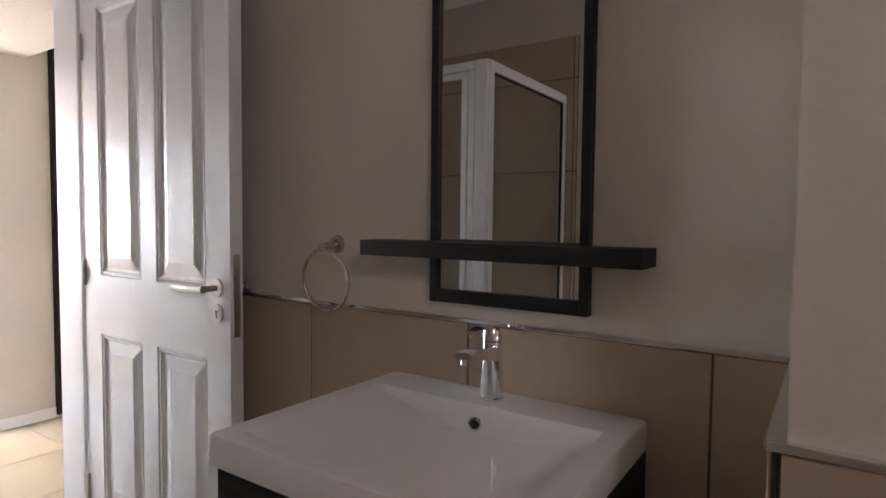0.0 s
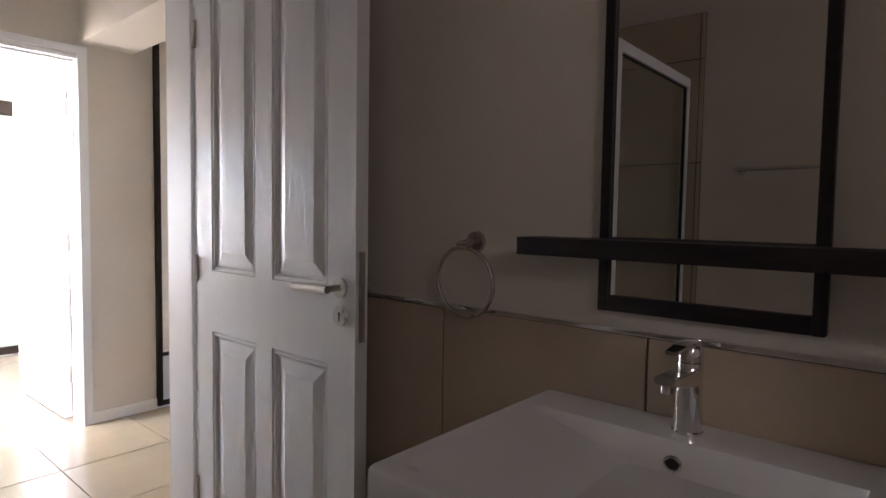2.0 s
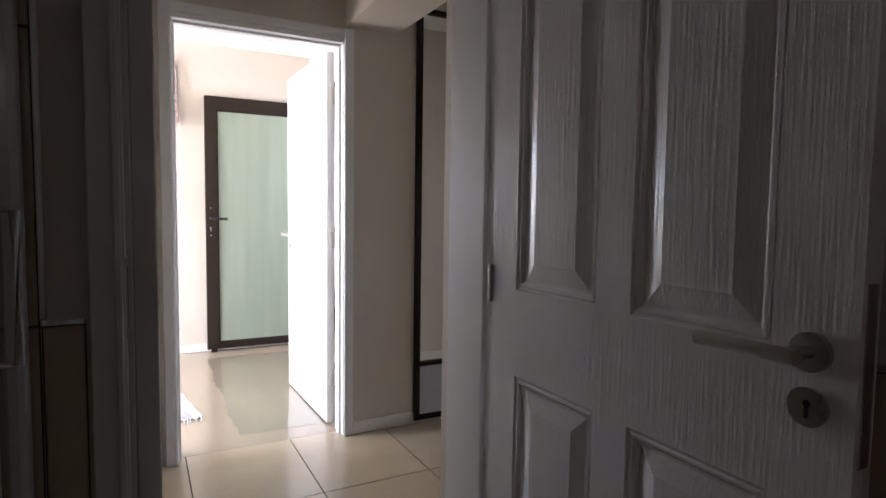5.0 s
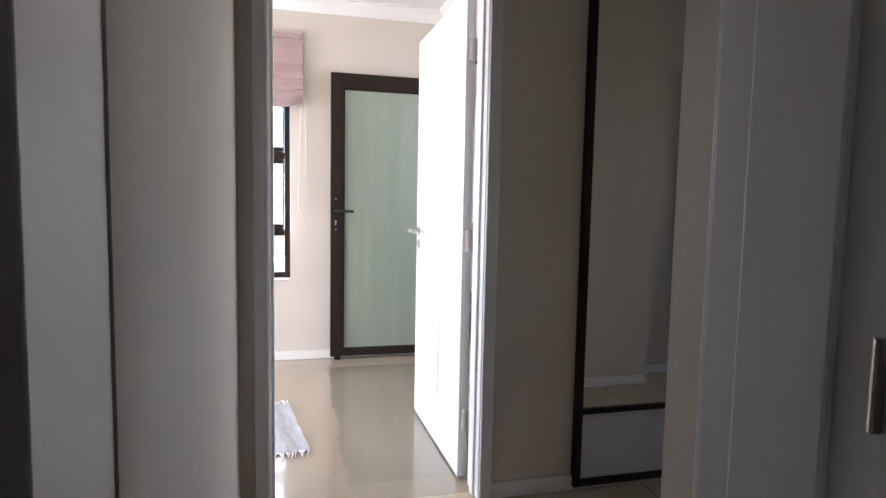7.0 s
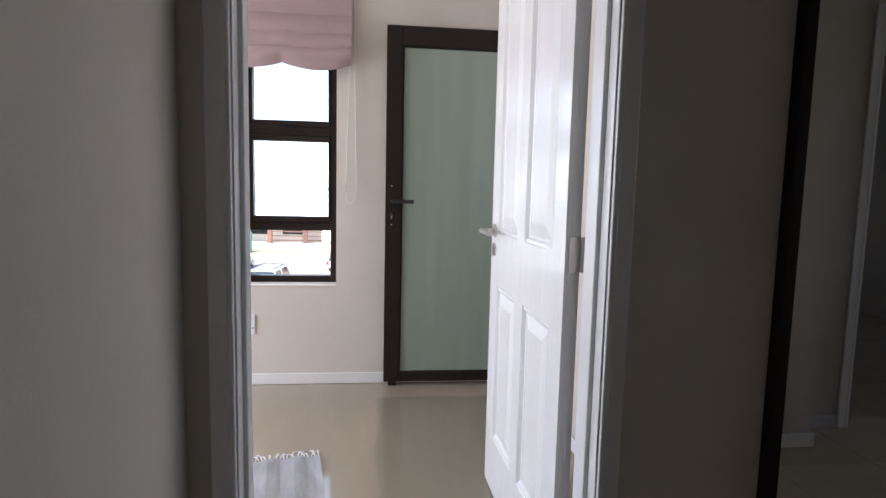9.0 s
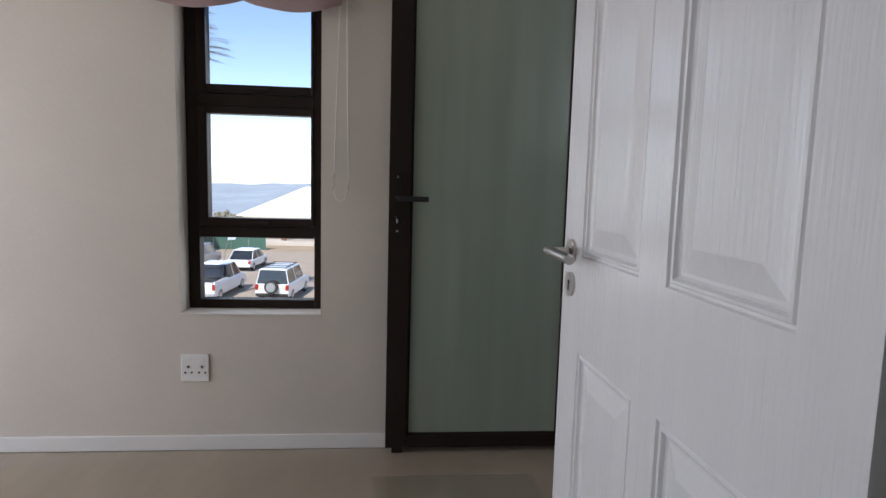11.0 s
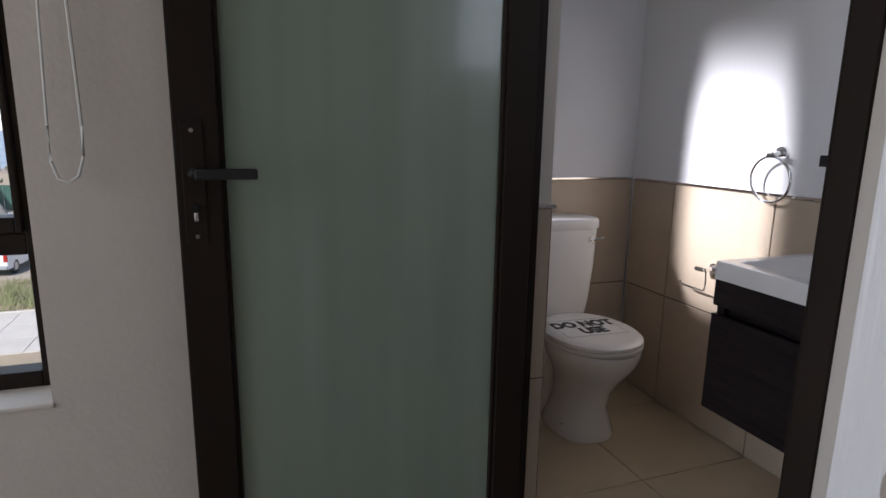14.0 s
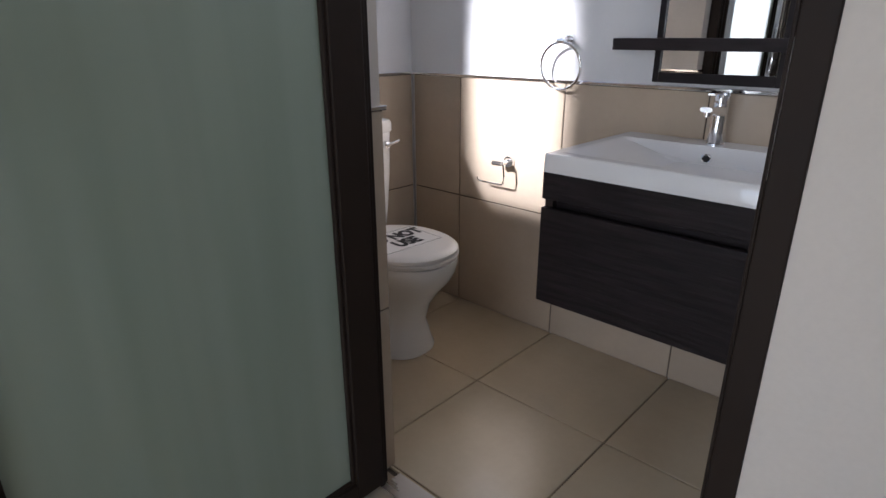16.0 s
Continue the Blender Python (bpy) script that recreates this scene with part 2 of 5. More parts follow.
def solid(name, bm, material, label, category="", group="", kind="", smooth=False):
    return tagged(new(name, mesh(name, bm, material, smooth)), label, category, group, kind)


def structure(name, bm, material, label=""):
    return tagged(new(name, mesh(name, bm, material)), label, "", "", "structure")


# ---- the large structure ----
ZC = 2.60             # ceiling height
XW = -1.53            # far wall of the first bathroom, with the shower
XB = .404             # vanity wall of the first bathroom
XE, YE = 1.905, .950  # far walls of the second bathroom
YW = .073             # window wall of the bedroom
XR = .868             # bedroom's right wall
Y2, Y2B = -2.147, -2.030   # passage and bedroom faces of the wall with the second door
Y1, Y1P, Y1Q = -3.862, -3.60, -3.40    # bathroom and passage faces of the wall with the first door
XL2, XR2 = -.322, .445     # second door's opening between the frame's stops
XL1, XR1 = -.490, .300     # first door's opening
DH = 2.045
TW = .072              # thickness of the partition to the second bathroom

structure("floor_tiled_base", box(-2.3, 5.0, -7.35, Y2 + .07, -.15, -.006), GROUT, "dark grout bed under the cream floor tiles")
structure("floor_bedroom", box(-3.5, XR + .035, Y2 + .07, YW + .01, -.15, -.001), BFLOOR, "glossy beige polished floor of the bedroom")
structure("floor_ensuite_base", box(XR + .035, XE + .1, -1.3, YE + .1, -.15, -.008), GROUT, "grout bed of the second bathroom floor")


def wall_with_hole(name, x0, x1, y0, y1, z1, holes, material, label, axis="x"):
    """A wall along x or y with rectangular openings (a, b, z0, z1) through it."""
    bm = bmesh.new()
    lo, hi = (x0, x1) if axis == "x" else (y0, y1)
    cuts = sorted(holes)
    at = lo
    for a, b, z0, zt in cuts:
        spans = [(at, a, -.02, z1), (a, b, zt, z1)] + ([(a, b, -.02, z0)] if z0 > 0 else [])
        for p, q, u, v in spans:
            if q - p > 1e-4 and v - u > 1e-4:
                bm_box(bm, *((p, q, y0, y1) if axis == "x" else (x0, x1, p, q)), u, v)
        at = b
    bm_box(bm, *((at, hi, y0, y1) if axis == "x" else (x0, x1, at, hi)), -.02, z1)
    bmesh.ops.remove_doubles(bm, verts=bm.verts[:], dist=1e-5)
    return structure(name, bm, material, label)


WX0, WX1, WZ0, WZ1 = -.868, -.285, .592, 2.12
wall_with_hole("wall_north", -3.5, XR, YW, YW + .23, ZC, [(WX0, WX1, WZ0, WZ1)], WALL, "beige painted window wall of the bedroom")
wall_with_hole("wall_bedroom_east", XR, XR + TW, Y2B, YW + .23, ZC, [(-.8145, .066, 0, 2.16)], WALL, "pale painted wall with the second bathroom's doorway", "y")
wall_with_hole("wall_bedroom_west", -3.5, -3.36, Y2B, YW, ZC, [(-1.95, -.05, 0, 2.15)], WALL, "bedroom wall with the balcony doors", "y")
wall_with_hole("wall_passage_north", -3.5, 5.0, Y2, Y2B, ZC, [(XL2 - .035, XR2 + .035, 0, DH + .03)], WALL, "beige passage wall with the bedroom doorway")
wall_with_hole("wall_passage_south", -2.3, 5.0, Y1, Y1P, ZC, [(XL1 - .035, XR1 + .035, 0, DH + .03), (2.365, 3.195, 0, DH + .03)], WALL, "beige passage wall with the bathroom doorway")
structure("wall_passage_pier", box(.393, 2.026, Y1P + .0004, Y1Q, -.02, ZC), WALL, "thicker stretch of the passage wall beside the bathroom doorway")
structure("wall_passage_lintel", box(-.4435, .3928, Y1P + .0004, Y1Q, 2.20, ZC), WALL, "wall over the bathroom doorway")
structure("wall_passage_west", box(-.60, -.444, Y1P + .0375, Y2, -.02, ZC), WALL, "beige end wall of the passage")
wall_with_hole("wall_passage_east", 5.0, 5.15, -7.35, Y2B, ZC, [(-3.4, -2.4, .9, 2.12)], WALL, "closing wall of the passage with an assumed window", "y")
structure("wall_bath_east", box(XB, XB + .15, -7.2, Y1, -.02, ZC), WALL, "beige painted bathroom wall above the tiles")
structure("wall_bath_nib", box(-.030, XB, -7.2, -6.010, -.02, ZC), WALL, "projecting painted wall beside the basin")
wall_with_hole("wall_bath_south", -2.3, 5.0, -7.35, -7.2, ZC, [(-1.48, -1.02, 1.72, 2.12), (2.95, 3.45, 1.25, 1.85)], WALL, "closing wall of bathroom and study")
structure("wall_bath_west", box(-2.3, XW, -7.2, Y1, -.02, ZC), WALL, "painted bathroom wall with the shower")
structure("wall_ensuite_east", box(XE + .01, XE + .16, -1.3, YE + .16, -.02, ZC), WALL_WHITE, "white painted wall above the basin")
structure("wall_ensuite_north", box(XR + TW, XE + .01, YE + .01, YE + .16, -.02, ZC), WALL_WHITE, "white painted wall behind the toilet")
wall_with_hole("wall_ensuite_south", XR + TW, XE + .01, -1.45, -1.3, ZC, [(1.15, 1.75, 1.5, 2.0)], WALL_WHITE, "closing wall of the second bathroom with an assumed small window")
wall_with_hole("wall_ensuite_west", XR, XR + TW, YW + .23, YE + .16, ZC, [(.60, .95, 1.04, 1.95)], WALL_WHITE, "outer side wall of the second bathroom with an assumed narrow window", "y")
structure("ceiling", box(-3.5, 5.15, -7.35, YE + .16, ZC, ZC + .15), CEIL, "white painted ceiling")
structure("ceiling_beam", box(.475, .755, Y1P, Y2, 2.135, ZC), WALL, "painted downstand beam across the passage")


def cornice(name, pts):
    """A coved cornice along the top of walls: corners (x, y) and the inward normal of each stretch."""
    for (a, b, nx, ny) in pts:
        prof = [(0, 0), (0, -.085), (.012, -.085), (.022, -.06), (.045, -.03), (.07, -.018), (.085, -.012), (.085, 0)]
        bm = bmesh.new()
        loft(bm, [[(p[0] + nx * u, p[1] + ny * u, ZC + v) for u, v in prof] for p in (a, b)])
        structure(name, bm, CEIL, "white coved ceiling cornice")


cornice("trim_cornice", [((-3.36, YW), (XR, YW), 0, -1), ((XR, YW), (XR, Y2B), -1, 0), ((-3.36, Y2B), (XR, Y2B), 0, 1),
                         ((XW, -7.2), (XW, Y1), 1, 0), ((XB, -6.002), (XB, Y1), -1, 0), ((XW, Y1), (XB, Y1), 0, -1)])


def skirting(x0, x1, y0, y1):
    structure("baseboard", box(x0, x1, y0, y1, 0, .066, .004), TRIMW, "white painted skirting board")


skirting(-3.36, XR, YW - .014, YW)
skirting(XR - .014, XR, Y2B, -.84)
skirting(XR2 + .06, 5.0, Y2 - .014, Y2)
skirting(-.444, -.430, Y1P + .045, Y2 - .014)
skirting(.394, 2.026, Y1Q, Y1Q + .014)
skirting(2.026, 2.040, Y1P + .014, Y1Q + .014)
skirting(2.040, 2.33, Y1P, Y1P + .014)
skirting(3.24, 5.0, Y1P, Y1P + .014)


# ---- doors ----
def door_leaf_mesh(w, h, t, panels):
    """Stiles and rails: a slab with openings for the panels. u from the hinge, v up, thickness along the local y."""
    us = sorted({0, w} | {p[0] for p in panels} | {p[1] for p in panels})
    vs = sorted({0, h} | {p[2] for p in panels} | {p[3] for p in panels})
    bm = bmesh.new()
    grid = {(i, j, k): bm.verts.new((u, t * k, v)) for i, u in enumerate(us) for j, v in enumerate(vs) for k in (0, 1)}
    hole = lambda i, j: any(p[0] <= us[i] < p[1] and p[2] <= vs[j] < p[3] for p in panels)  # noqa: E731
    for i in range(len(us) - 1):
        for j in range(len(vs) - 1):
            if not hole(i, j):
                for k in (0, 1):
                    bm.faces.new([grid[a] for a in ((i, j, k), (i + 1, j, k), (i + 1, j + 1, k), (i, j + 1, k))])
    for i in range(len(us) - 1):
        for j in (0, len(vs) - 1):
            bm.faces.new([grid[a] for a in ((i, j, 0), (i + 1, j, 0), (i + 1, j, 1), (i, j, 1))])
    for j in range(len(vs) - 1):
        for i in (0, len(us) - 1):
            bm.faces.new([grid[a] for a in ((i, j, 0), (i, j + 1, 0), (i, j + 1, 1), (i, j, 1))])
    return bm


def panel_mesh(p, t):
    """One raised and fielded panel with its moulding, on both faces of the leaf."""
    bm = bmesh.new()
    u0, u1, v0, v1 = p
    for y, s in ((0, 1), (t, -1)):
        rings = []
        for inset, deep in ((0, 0), (.003, .0045), (.007, .005), (.010, .0022), (.014, .0022), (.018, .008), (.022, .0105), (.027, .0105), (.062, .002), (.064, .0015)):
            rings.append([(a, y + s * deep, b) for a, b in ((u0 + inset, v0 + inset), (u1 - inset, v0 + inset), (u1 - inset, v1 - inset), (u0 + inset, v1 - inset))])
        vr = [[bm.verts.new(q) for q in r] for r in rings]
        for A, B in zip(vr, vr[1:]):
            for j in range(4):
                bm.faces.new((A[j], A[(j + 1) % 4], B[(j + 1) % 4], B[j]))
        bm.faces.new(vr[-1])
    return bm


def lever_set(parent, u, v, side, toward, t):
    """Round rose, bent lever and round key escutcheon on one face of a door. side: -1 front, 1 back."""
    y0 = 0 if side < 0 else t
    bm = rod(bmesh.new(), (u, y0, v), (u, y0 + side * .008, v), .026, n=32)
    rose = part("handle_rose", bm, STEEL, parent, "round satin steel rose", True)
    bm = tube(bmesh.new(), [(u, y0 + side * .006, v), (u, y0 + side * .04, v), (u + toward * .004, y0 + side * .047, v), (u + toward * .012, y0 + side * .052, v)], .0085, 14)
    tube(bm, [(u - toward * .011, y0 + side * .052, v), (u + toward * .132, y0 + side * .052, v - .002)], .0105, 20)
    part("lever", bm, STEEL, rose, "satin steel lever handle", True)
    esc = part("escutcheon", rod(bmesh.new(), (u, y0, v - .072), (u, y0 + side * .006, v - .072), .026, n=32), STEEL, parent, "round key escutcheon", True)
    bm = rod(bmesh.new(), (u, y0 + side * .004, v - .067), (u, y0 + side * .0072, v - .067), .0048, n=14)
    bm_box(bm, u - .0026, u + .0026, min(y0 + side * .004, y0 + side * .0072), max(y0 + side * .004, y0 + side * .0072), v - .086, v - .068)
    part("keyhole", bm, BLACK, esc)


def panel_door(name, label, at, w=.813):
    """A four-panel door, hinged at the local origin, running along +x."""
    h, t = 2.032, .040
    a, b, c, d = (k * w / .813 for k in (.098, .360, .446, .704))
    panels = [(a, b, .215, .815), (c, d, .215, .815), (a, b, 1.015, 1.915), (c, d, 1.015, 1.915)]
    ob = thing(name, label, "door", at)
    part("leaf", door_leaf_mesh(w, h, t, panels), DOORW, ob, "white gloss stiles and rails with raised grain")
    for p in panels:
        part("panel", panel_mesh(p, t), DOORW, ob)
    for side in (-1, 1):
        lever_set(ob, w - .055, 1.021, side, -1, t)
    part("lock_plate", box(w - .0005, w + .0022, .009, .031, .885, 1.115, .0008), STEEL, ob, "steel mortice lock face plate")
    for z in (.25, 1.02, 1.80):
        bm = rod(bmesh.new(), (-.004, -.004, z - .045), (-.004, -.004, z + .045), .006, n=12)
        bm_box(bm, -.003, .0, 0, .03, z - .045, z + .045)
        part("hinge", bm, STEEL, ob)
    return ob


panel_door("bathroom_door", "white gloss four-panel door standing open beside the basin wall", Matrix.Translation((.284, Y1 - .006, .012)) @ pose(0, 0, 0, 0, 0, -90))
panel_door("bedroom_door", "white gloss four-panel door standing open into the bedroom", Matrix.Translation((.466, Y2B + .062, .012)) @ pose(0, 0, 0, 0, 0, 91.4), .835)


def door_frame(name, x0, x1, y0, y1, stop_y):
    """A rebated timber frame with architraves; x0 and x1 bound the clear opening."""
    ob = thing(name, "white painted rebated door frame", "", None, "", "structure")
    for s, x in ((-1, x0), (1, x1)):
        bm = bmesh.new()
        lo, hi = (x - .035, x) if s < 0 else (x, x + .035)
        bm_box(bm, lo + (.0 if s < 0 else .012), hi - (.012 if s < 0 else 0), y0 - .012, y1 + .012, 0, DH + .0, .003)
        bm_box(bm, lo + .001, hi - .001, stop_y[0], stop_y[1], .0, DH - .012, .003)
        part("jamb", bm, FRAMEW, ob)
        for ya, yb in ((y0 - .024, y0), (y1, y1 + .024)):
            a, b = (x - .068, x - .016) if s < 0 else (x + .016, x + .068)
            bm = bm_box(bmesh.new(), a, b, ya + .006, yb - .006 if yb == y0 else yb - .006, 0, DH + .072, .003)
            c, d = (x - .03, x - .016) if s < 0 else (x + .016, x + .03)
            bm_box(bm, c, d, ya, yb, 0, DH + .018, .004)
            part("architrave", bm, FRAMEW, ob)
    bm = bm_box(bmesh.new(), x0 - .023, x1 + .023, y0 - .012, y1 + .012, DH + .002, DH + .029, .002)
    bm_box(bm, x0 - .02, x1 + .02, stop_y[0], stop_y[1], DH - .010, DH + .004, .002)
    part("head", bm, FRAMEW, ob)
    for ya, yb in ((y0 - .024, y0), (y1, y1 + .024)):
        bm = bm_box(bmesh.new(), x0 - .0155, x1 + .0155, ya + .006, yb - .006, DH + .03, DH + .072, .003)
        part("architrave", bm, FRAMEW, ob)
    return ob


door_frame("door_frame_bedroom", XL2, XR2, Y2, Y2B, (Y2 + .03, Y2B - .045))
f1 = door_frame("door_frame_bathroom", XL1, XR1, Y1, Y1P, (Y1 + .070, Y1P - .06))
part("lining", box(XL1 - .0005, -.447, Y1 + .088, Y1P + .037, 0, DH - .002, .003), FRAMEW, f1, "broad white gloss lining of the doorway")
bm = box(XL1 - .0135, XL1 - .0095, Y1 + .010, Y1 + .066, .962, 1.114, .002)
plate = part("strike_plate", bm, STEEL, f1, "steel strike plate")
part("strike_hole", box(XL1 - .0098, XL1 - .0088, Y1 + .020, Y1 + .056, .982, 1.096), BLACK, plate)
door_frame("door_frame_study", 2.40, 3.16, Y1, Y1P, (Y1 + .045, Y1P - .06))


# ---- bedroom window ----
def bar(bm, x0, x1, z0, z1, y0, y1, bev=.003):
    return bm_box(bm, x0, x1, y0, y1, z0, z1, bev)


win = thing("window_1", "dark bronze aluminium window of three stacked panes", "", None, "", "structure")
FY0, FY1 = YW + .105, YW + .165
part("frame_stile", bar(bmesh.new(), WX0 + .002, WX0 + .050, WZ0 + .004, WZ1 - .002, FY0, FY1), ALU, win)
part("frame_stile", bar(bmesh.new(), WX1 - .042, WX1 - .002, WZ0 + .004, WZ1 - .002, FY0, FY1), ALU, win)
part("frame_rail", bar(bmesh.new(), WX0 + .0505, WX1 - .0425, WZ0 + .004, .640, FY0, FY1), ALU, win)
part("frame_rail", bar(bmesh.new(), WX0 + .0505, WX1 - .0425, 2.07, WZ1 - .002, FY0, FY1), ALU, win)
part("transom", bar(bmesh.new(), WX0 + .0505, WX1 - .0425, .916, .965, FY0, FY1), ALU, win)
part("transom", bar(bmesh.new(), WX0 + .0505, WX1 - .0425, 1.480, 1.530, FY0, FY1), ALU, win)
for za, zb in ((.966, 1.479), (1.531, 2.069)):
    bm = bmesh.new()
    a, b, k = WX0 + .052, WX1 - .044, .040
    bar(bm, a, a + k, za + .001, zb - .001, FY0 - .012, FY1 - .012)
    bar(bm, b - .012, b, za + .001, zb - .001, FY0 - .012, FY1 - .012)
    bar(bm, a + k + .0005, b - .0125, za + .001, za + .036, FY0 - .012, FY1 - .012)
    bar(bm, a + k + .0005, b - .0125, zb - .034, zb - .001, FY0 - .012, FY1 - .012)
    sash = part("sash", bm, ALU, win)
    bm = box(-.60, -.52, FY0 - .026, FY0 - .013, za + .008, za + .022, .003)
    part("catch", bm, ALU, sash, "bronze window catch")
    pane = part("pane", box(a + k - .004, b - .009, FY0 + .020, FY0 + .025, za + .03, zb - .03), GLASS, sash)
    pane.visible_shadow = False
pane = part("pane", box(WX0 + .046, WX1 - .038, FY0 + .028, FY0 + .033, .636, .920), GLASS, win)
pane.visible_shadow = False
bm = box(WX0 - .004, WX1 + .004, YW - .006, FY0 + .004, WZ0 - .002, WZ0 + .010, .004)
part("sill", bm, WALL, win, "painted plaster sill")

# roman blind, drawn half up
bl = thing("roman_blind", "mauve fabric roman blind drawn halfway up the window", "blind")
BX0, BX1 = -.965, -.198


def blind_fold(z0, z1, y0, belly, sag):
    """One hanging fold: a bellied strip that sags in scallops."""
    bm = bmesh.new()
    nu, nv = 40, 10
    front, back = [], []
    for i in range(nu + 1):
        u = i / nu
        x = BX0 + (BX1 - BX0) * u
        s = sag * (abs(math.sin(math.pi * (u * 2.0))) ** .8) * (1 if .05 < u < .95 else .6)
        edge = .004 * math.sin(u * 23 + z0 * 40)
        fr, bk = [], []
        for j in range(nv + 1):
            v = j / nv
            z = z1 + (z0 - z1) * v - s * v
            y = y0 - belly * math.sin(math.pi * min(1, v * .92)) ** .9 - edge * v
            fr.append(bm.verts.new((x, y, z)))
            bk.append(bm.verts.new((x, y + .006, z + .001)))
        front.append(fr)
        back.append(bk)
    for i in range(nu):
        for j in range(nv):
            bm.faces.new((front[i][j], front[i + 1][j], front[i + 1][j + 1], front[i][j + 1]))
            bm.faces.new((back[i][j], back[i][j + 1], back[i + 1][j + 1], back[i + 1][j]))
    for i in range(nu):
        bm.faces.new((front[i][-1], front[i + 1][-1], back[i + 1][-1], back[i][-1]))
        bm.faces.new((front[i][0], back[i][0], back[i + 1][0], front[i + 1][0]))
    for i in (0, nu):
        for j in range(nv):
            bm.faces.new((front[i][j], front[i][j + 1], back[i][j + 1], back[i][j]))
    return bm


part("headrail", box(BX0, BX1, YW - .048, YW, 2.315, 2.352, .004), BLIND, bl, "fabric-covered headrail")
part("fold", blind_fold(2.10, 2.318, YW - .035, .012, .0), BLIND, bl, smooth=True)
part("fold", blind_fold(2.00, 2.14, YW - .042, .040, .012), BLIND, bl, smooth=True)
part("fold", blind_fold(1.925, 2.06, YW - .048, .052, .024), BLIND, bl, smooth=True)
part("fold", blind_fold(1.865, 1.98, YW - .054, .060, .036), BLIND, bl, smooth=True)
CX, CY = -.215, YW - .02
loop = [(CX + .030, CY, 2.31), (CX + .034, CY - .004, 1.9), (CX + .040, CY - .006, 1.5), (CX + .046, CY - .008, 1.20), (CX + .044, CY - .009, 1.14), (CX + .032, CY - .010, 1.10), (CX + .014, CY - .010, 1.087),
        (CX - .004, CY - .010, 1.095), (CX - .014, CY - .009, 1.13), (CX - .014, CY - .008, 1.20), (CX - .002, CY - .006, 1.6), (CX + .010, CY - .004, 2.0), (CX + .016, CY, 2.31)]
part("pull_cord", tube(bmesh.new(), loop, .0034, 6), CORD, bl, "white beaded pull cord loop", True)

# power socket
sk = thing("power_socket", "white double power socket plate on the bedroom wall", "socket", Matrix.Translation((-.812, YW, .365)))
part("plate", box(-.058, .058, -.009, 0, -.060, .060, .004), PLASTIC, sk)
for cx in (-.026, .030):
    bm = bmesh.new()
    for dx, dz, r in ((0, .005, .0052), (-.013, -.020, .0044), (.013, -.020, .0044)):
        rod(bm, (cx + dx, -.0105, dz), (cx + dx, -.0082, dz), r, n=12)
    part("outlet", bm, BLACK, sk, "three round dark socket holes")
    part("outlet_rim", tube(bmesh.new(), [(cx + .009 * math.cos(a), -.0092, .005 + .009 * math.sin(a)) for a in [k * math.pi / 6 for k in range(12)]], .0012, 6, True), STEEL, sk)
    part("rocker", box(cx - .010, cx + .010, -.012, -.0088, .030, .046, .002), PLASTIC, sk)

# rug
rug = thing("rug", "pale grey woven rug with white knotted fringe", "rug", pose(-.70, -1.30, 0, 0, 0, 9))
bm = bmesh.new()
nx, ny = 34, 24
top = [[bm.verts.new((-.47 + .94 * i / nx, -.33 + .66 * j / ny, .010 + .005 * math.sin(i * 1.5 + .4 * math.sin(j)) + .004 * math.sin(j * .9))) for j in range(ny + 1)] for i in range(nx + 1)]
for i in range(nx):
    for j in range(ny):
        bm.faces.new((top[i][j], top[i + 1][j], top[i + 1][j + 1], top[i][j + 1]))
edge = bmesh.ops.extrude_edge_only(bm, edges=[e for e in bm.edges if e.is_boundary])
for v in edge["geom"]:
    if isinstance(v, bmesh.types.BMVert):
        v.co.z = 0
part("weave", bm, RUGM, rug)
bm = bmesh.new()
for s in (-1, 1):
    for i in range(64):
        x = -.465 + .93 * i / 63
        y = s * .33
        a = random.uniform(-.03, .03)
        l = random.uniform(.045, .075)
        tube(bm, [(x, y, .010), (x + a * .4, y + s * l * .5, .012 + random.uniform(0, .006)), (x + a, y + s * l, .003)], [.003, .004, .0015], 5)
tagged(part("fringe", bm, PAPER, rug, "loose white cotton fringe"), kind="stuff")


# clear plastic protector over the bedroom floor
def plastic_sheet():
    """A thin clear mat with cross ribs and a ragged, wavy long edge."""
    ob = thing("floor_protector", "clear ribbed plastic sheet lying over the bedroom floor", "plastic sheet")
    bm = bmesh.new()
    nx, ny = 26, 190
    y0, y1 = -1.93, -.20
    rows = []
    for j in range(ny + 1):
        y = y0 + (y1 - y0) * j / ny
        left = -.035 + .010 * math.sin(y * 9) + .007 * math.sin(y * 41 + 1) + .006 * math.sin(y * 97)
        row = []
        for i in range(nx + 1):
            u = i / nx
            x = left + (.60 - left) * u
            rib = .0022 * (0.5 + 0.5 * math.sin(y * 2 * math.pi / .036)) * (.5 + .5 * math.sin(x * 5 + y * 2.1))
            wave = .0016 * (1 + math.sin(x * 11 + 1.3 * math.sin(y * 3.1)))
            row.append(bm.verts.new((x, y, .0012 + rib + wave)))
        rows.append(row)
    for A, B in zip(rows, rows[1:]):
        for i in range(nx):
            bm.faces.new((A[i], A[i + 1], B[i + 1], B[i]))
    edge = bmesh.ops.extrude_edge_only(bm, edges=[e for e in bm.edges if e.is_boundary])
    for v in edge["geom"]:
        if isinstance(v, bmesh.types.BMVert):
            v.co.z = .0002
    part("sheet", bm, PLASTIC_FILM, ob, smooth=True)


plastic_sheet()


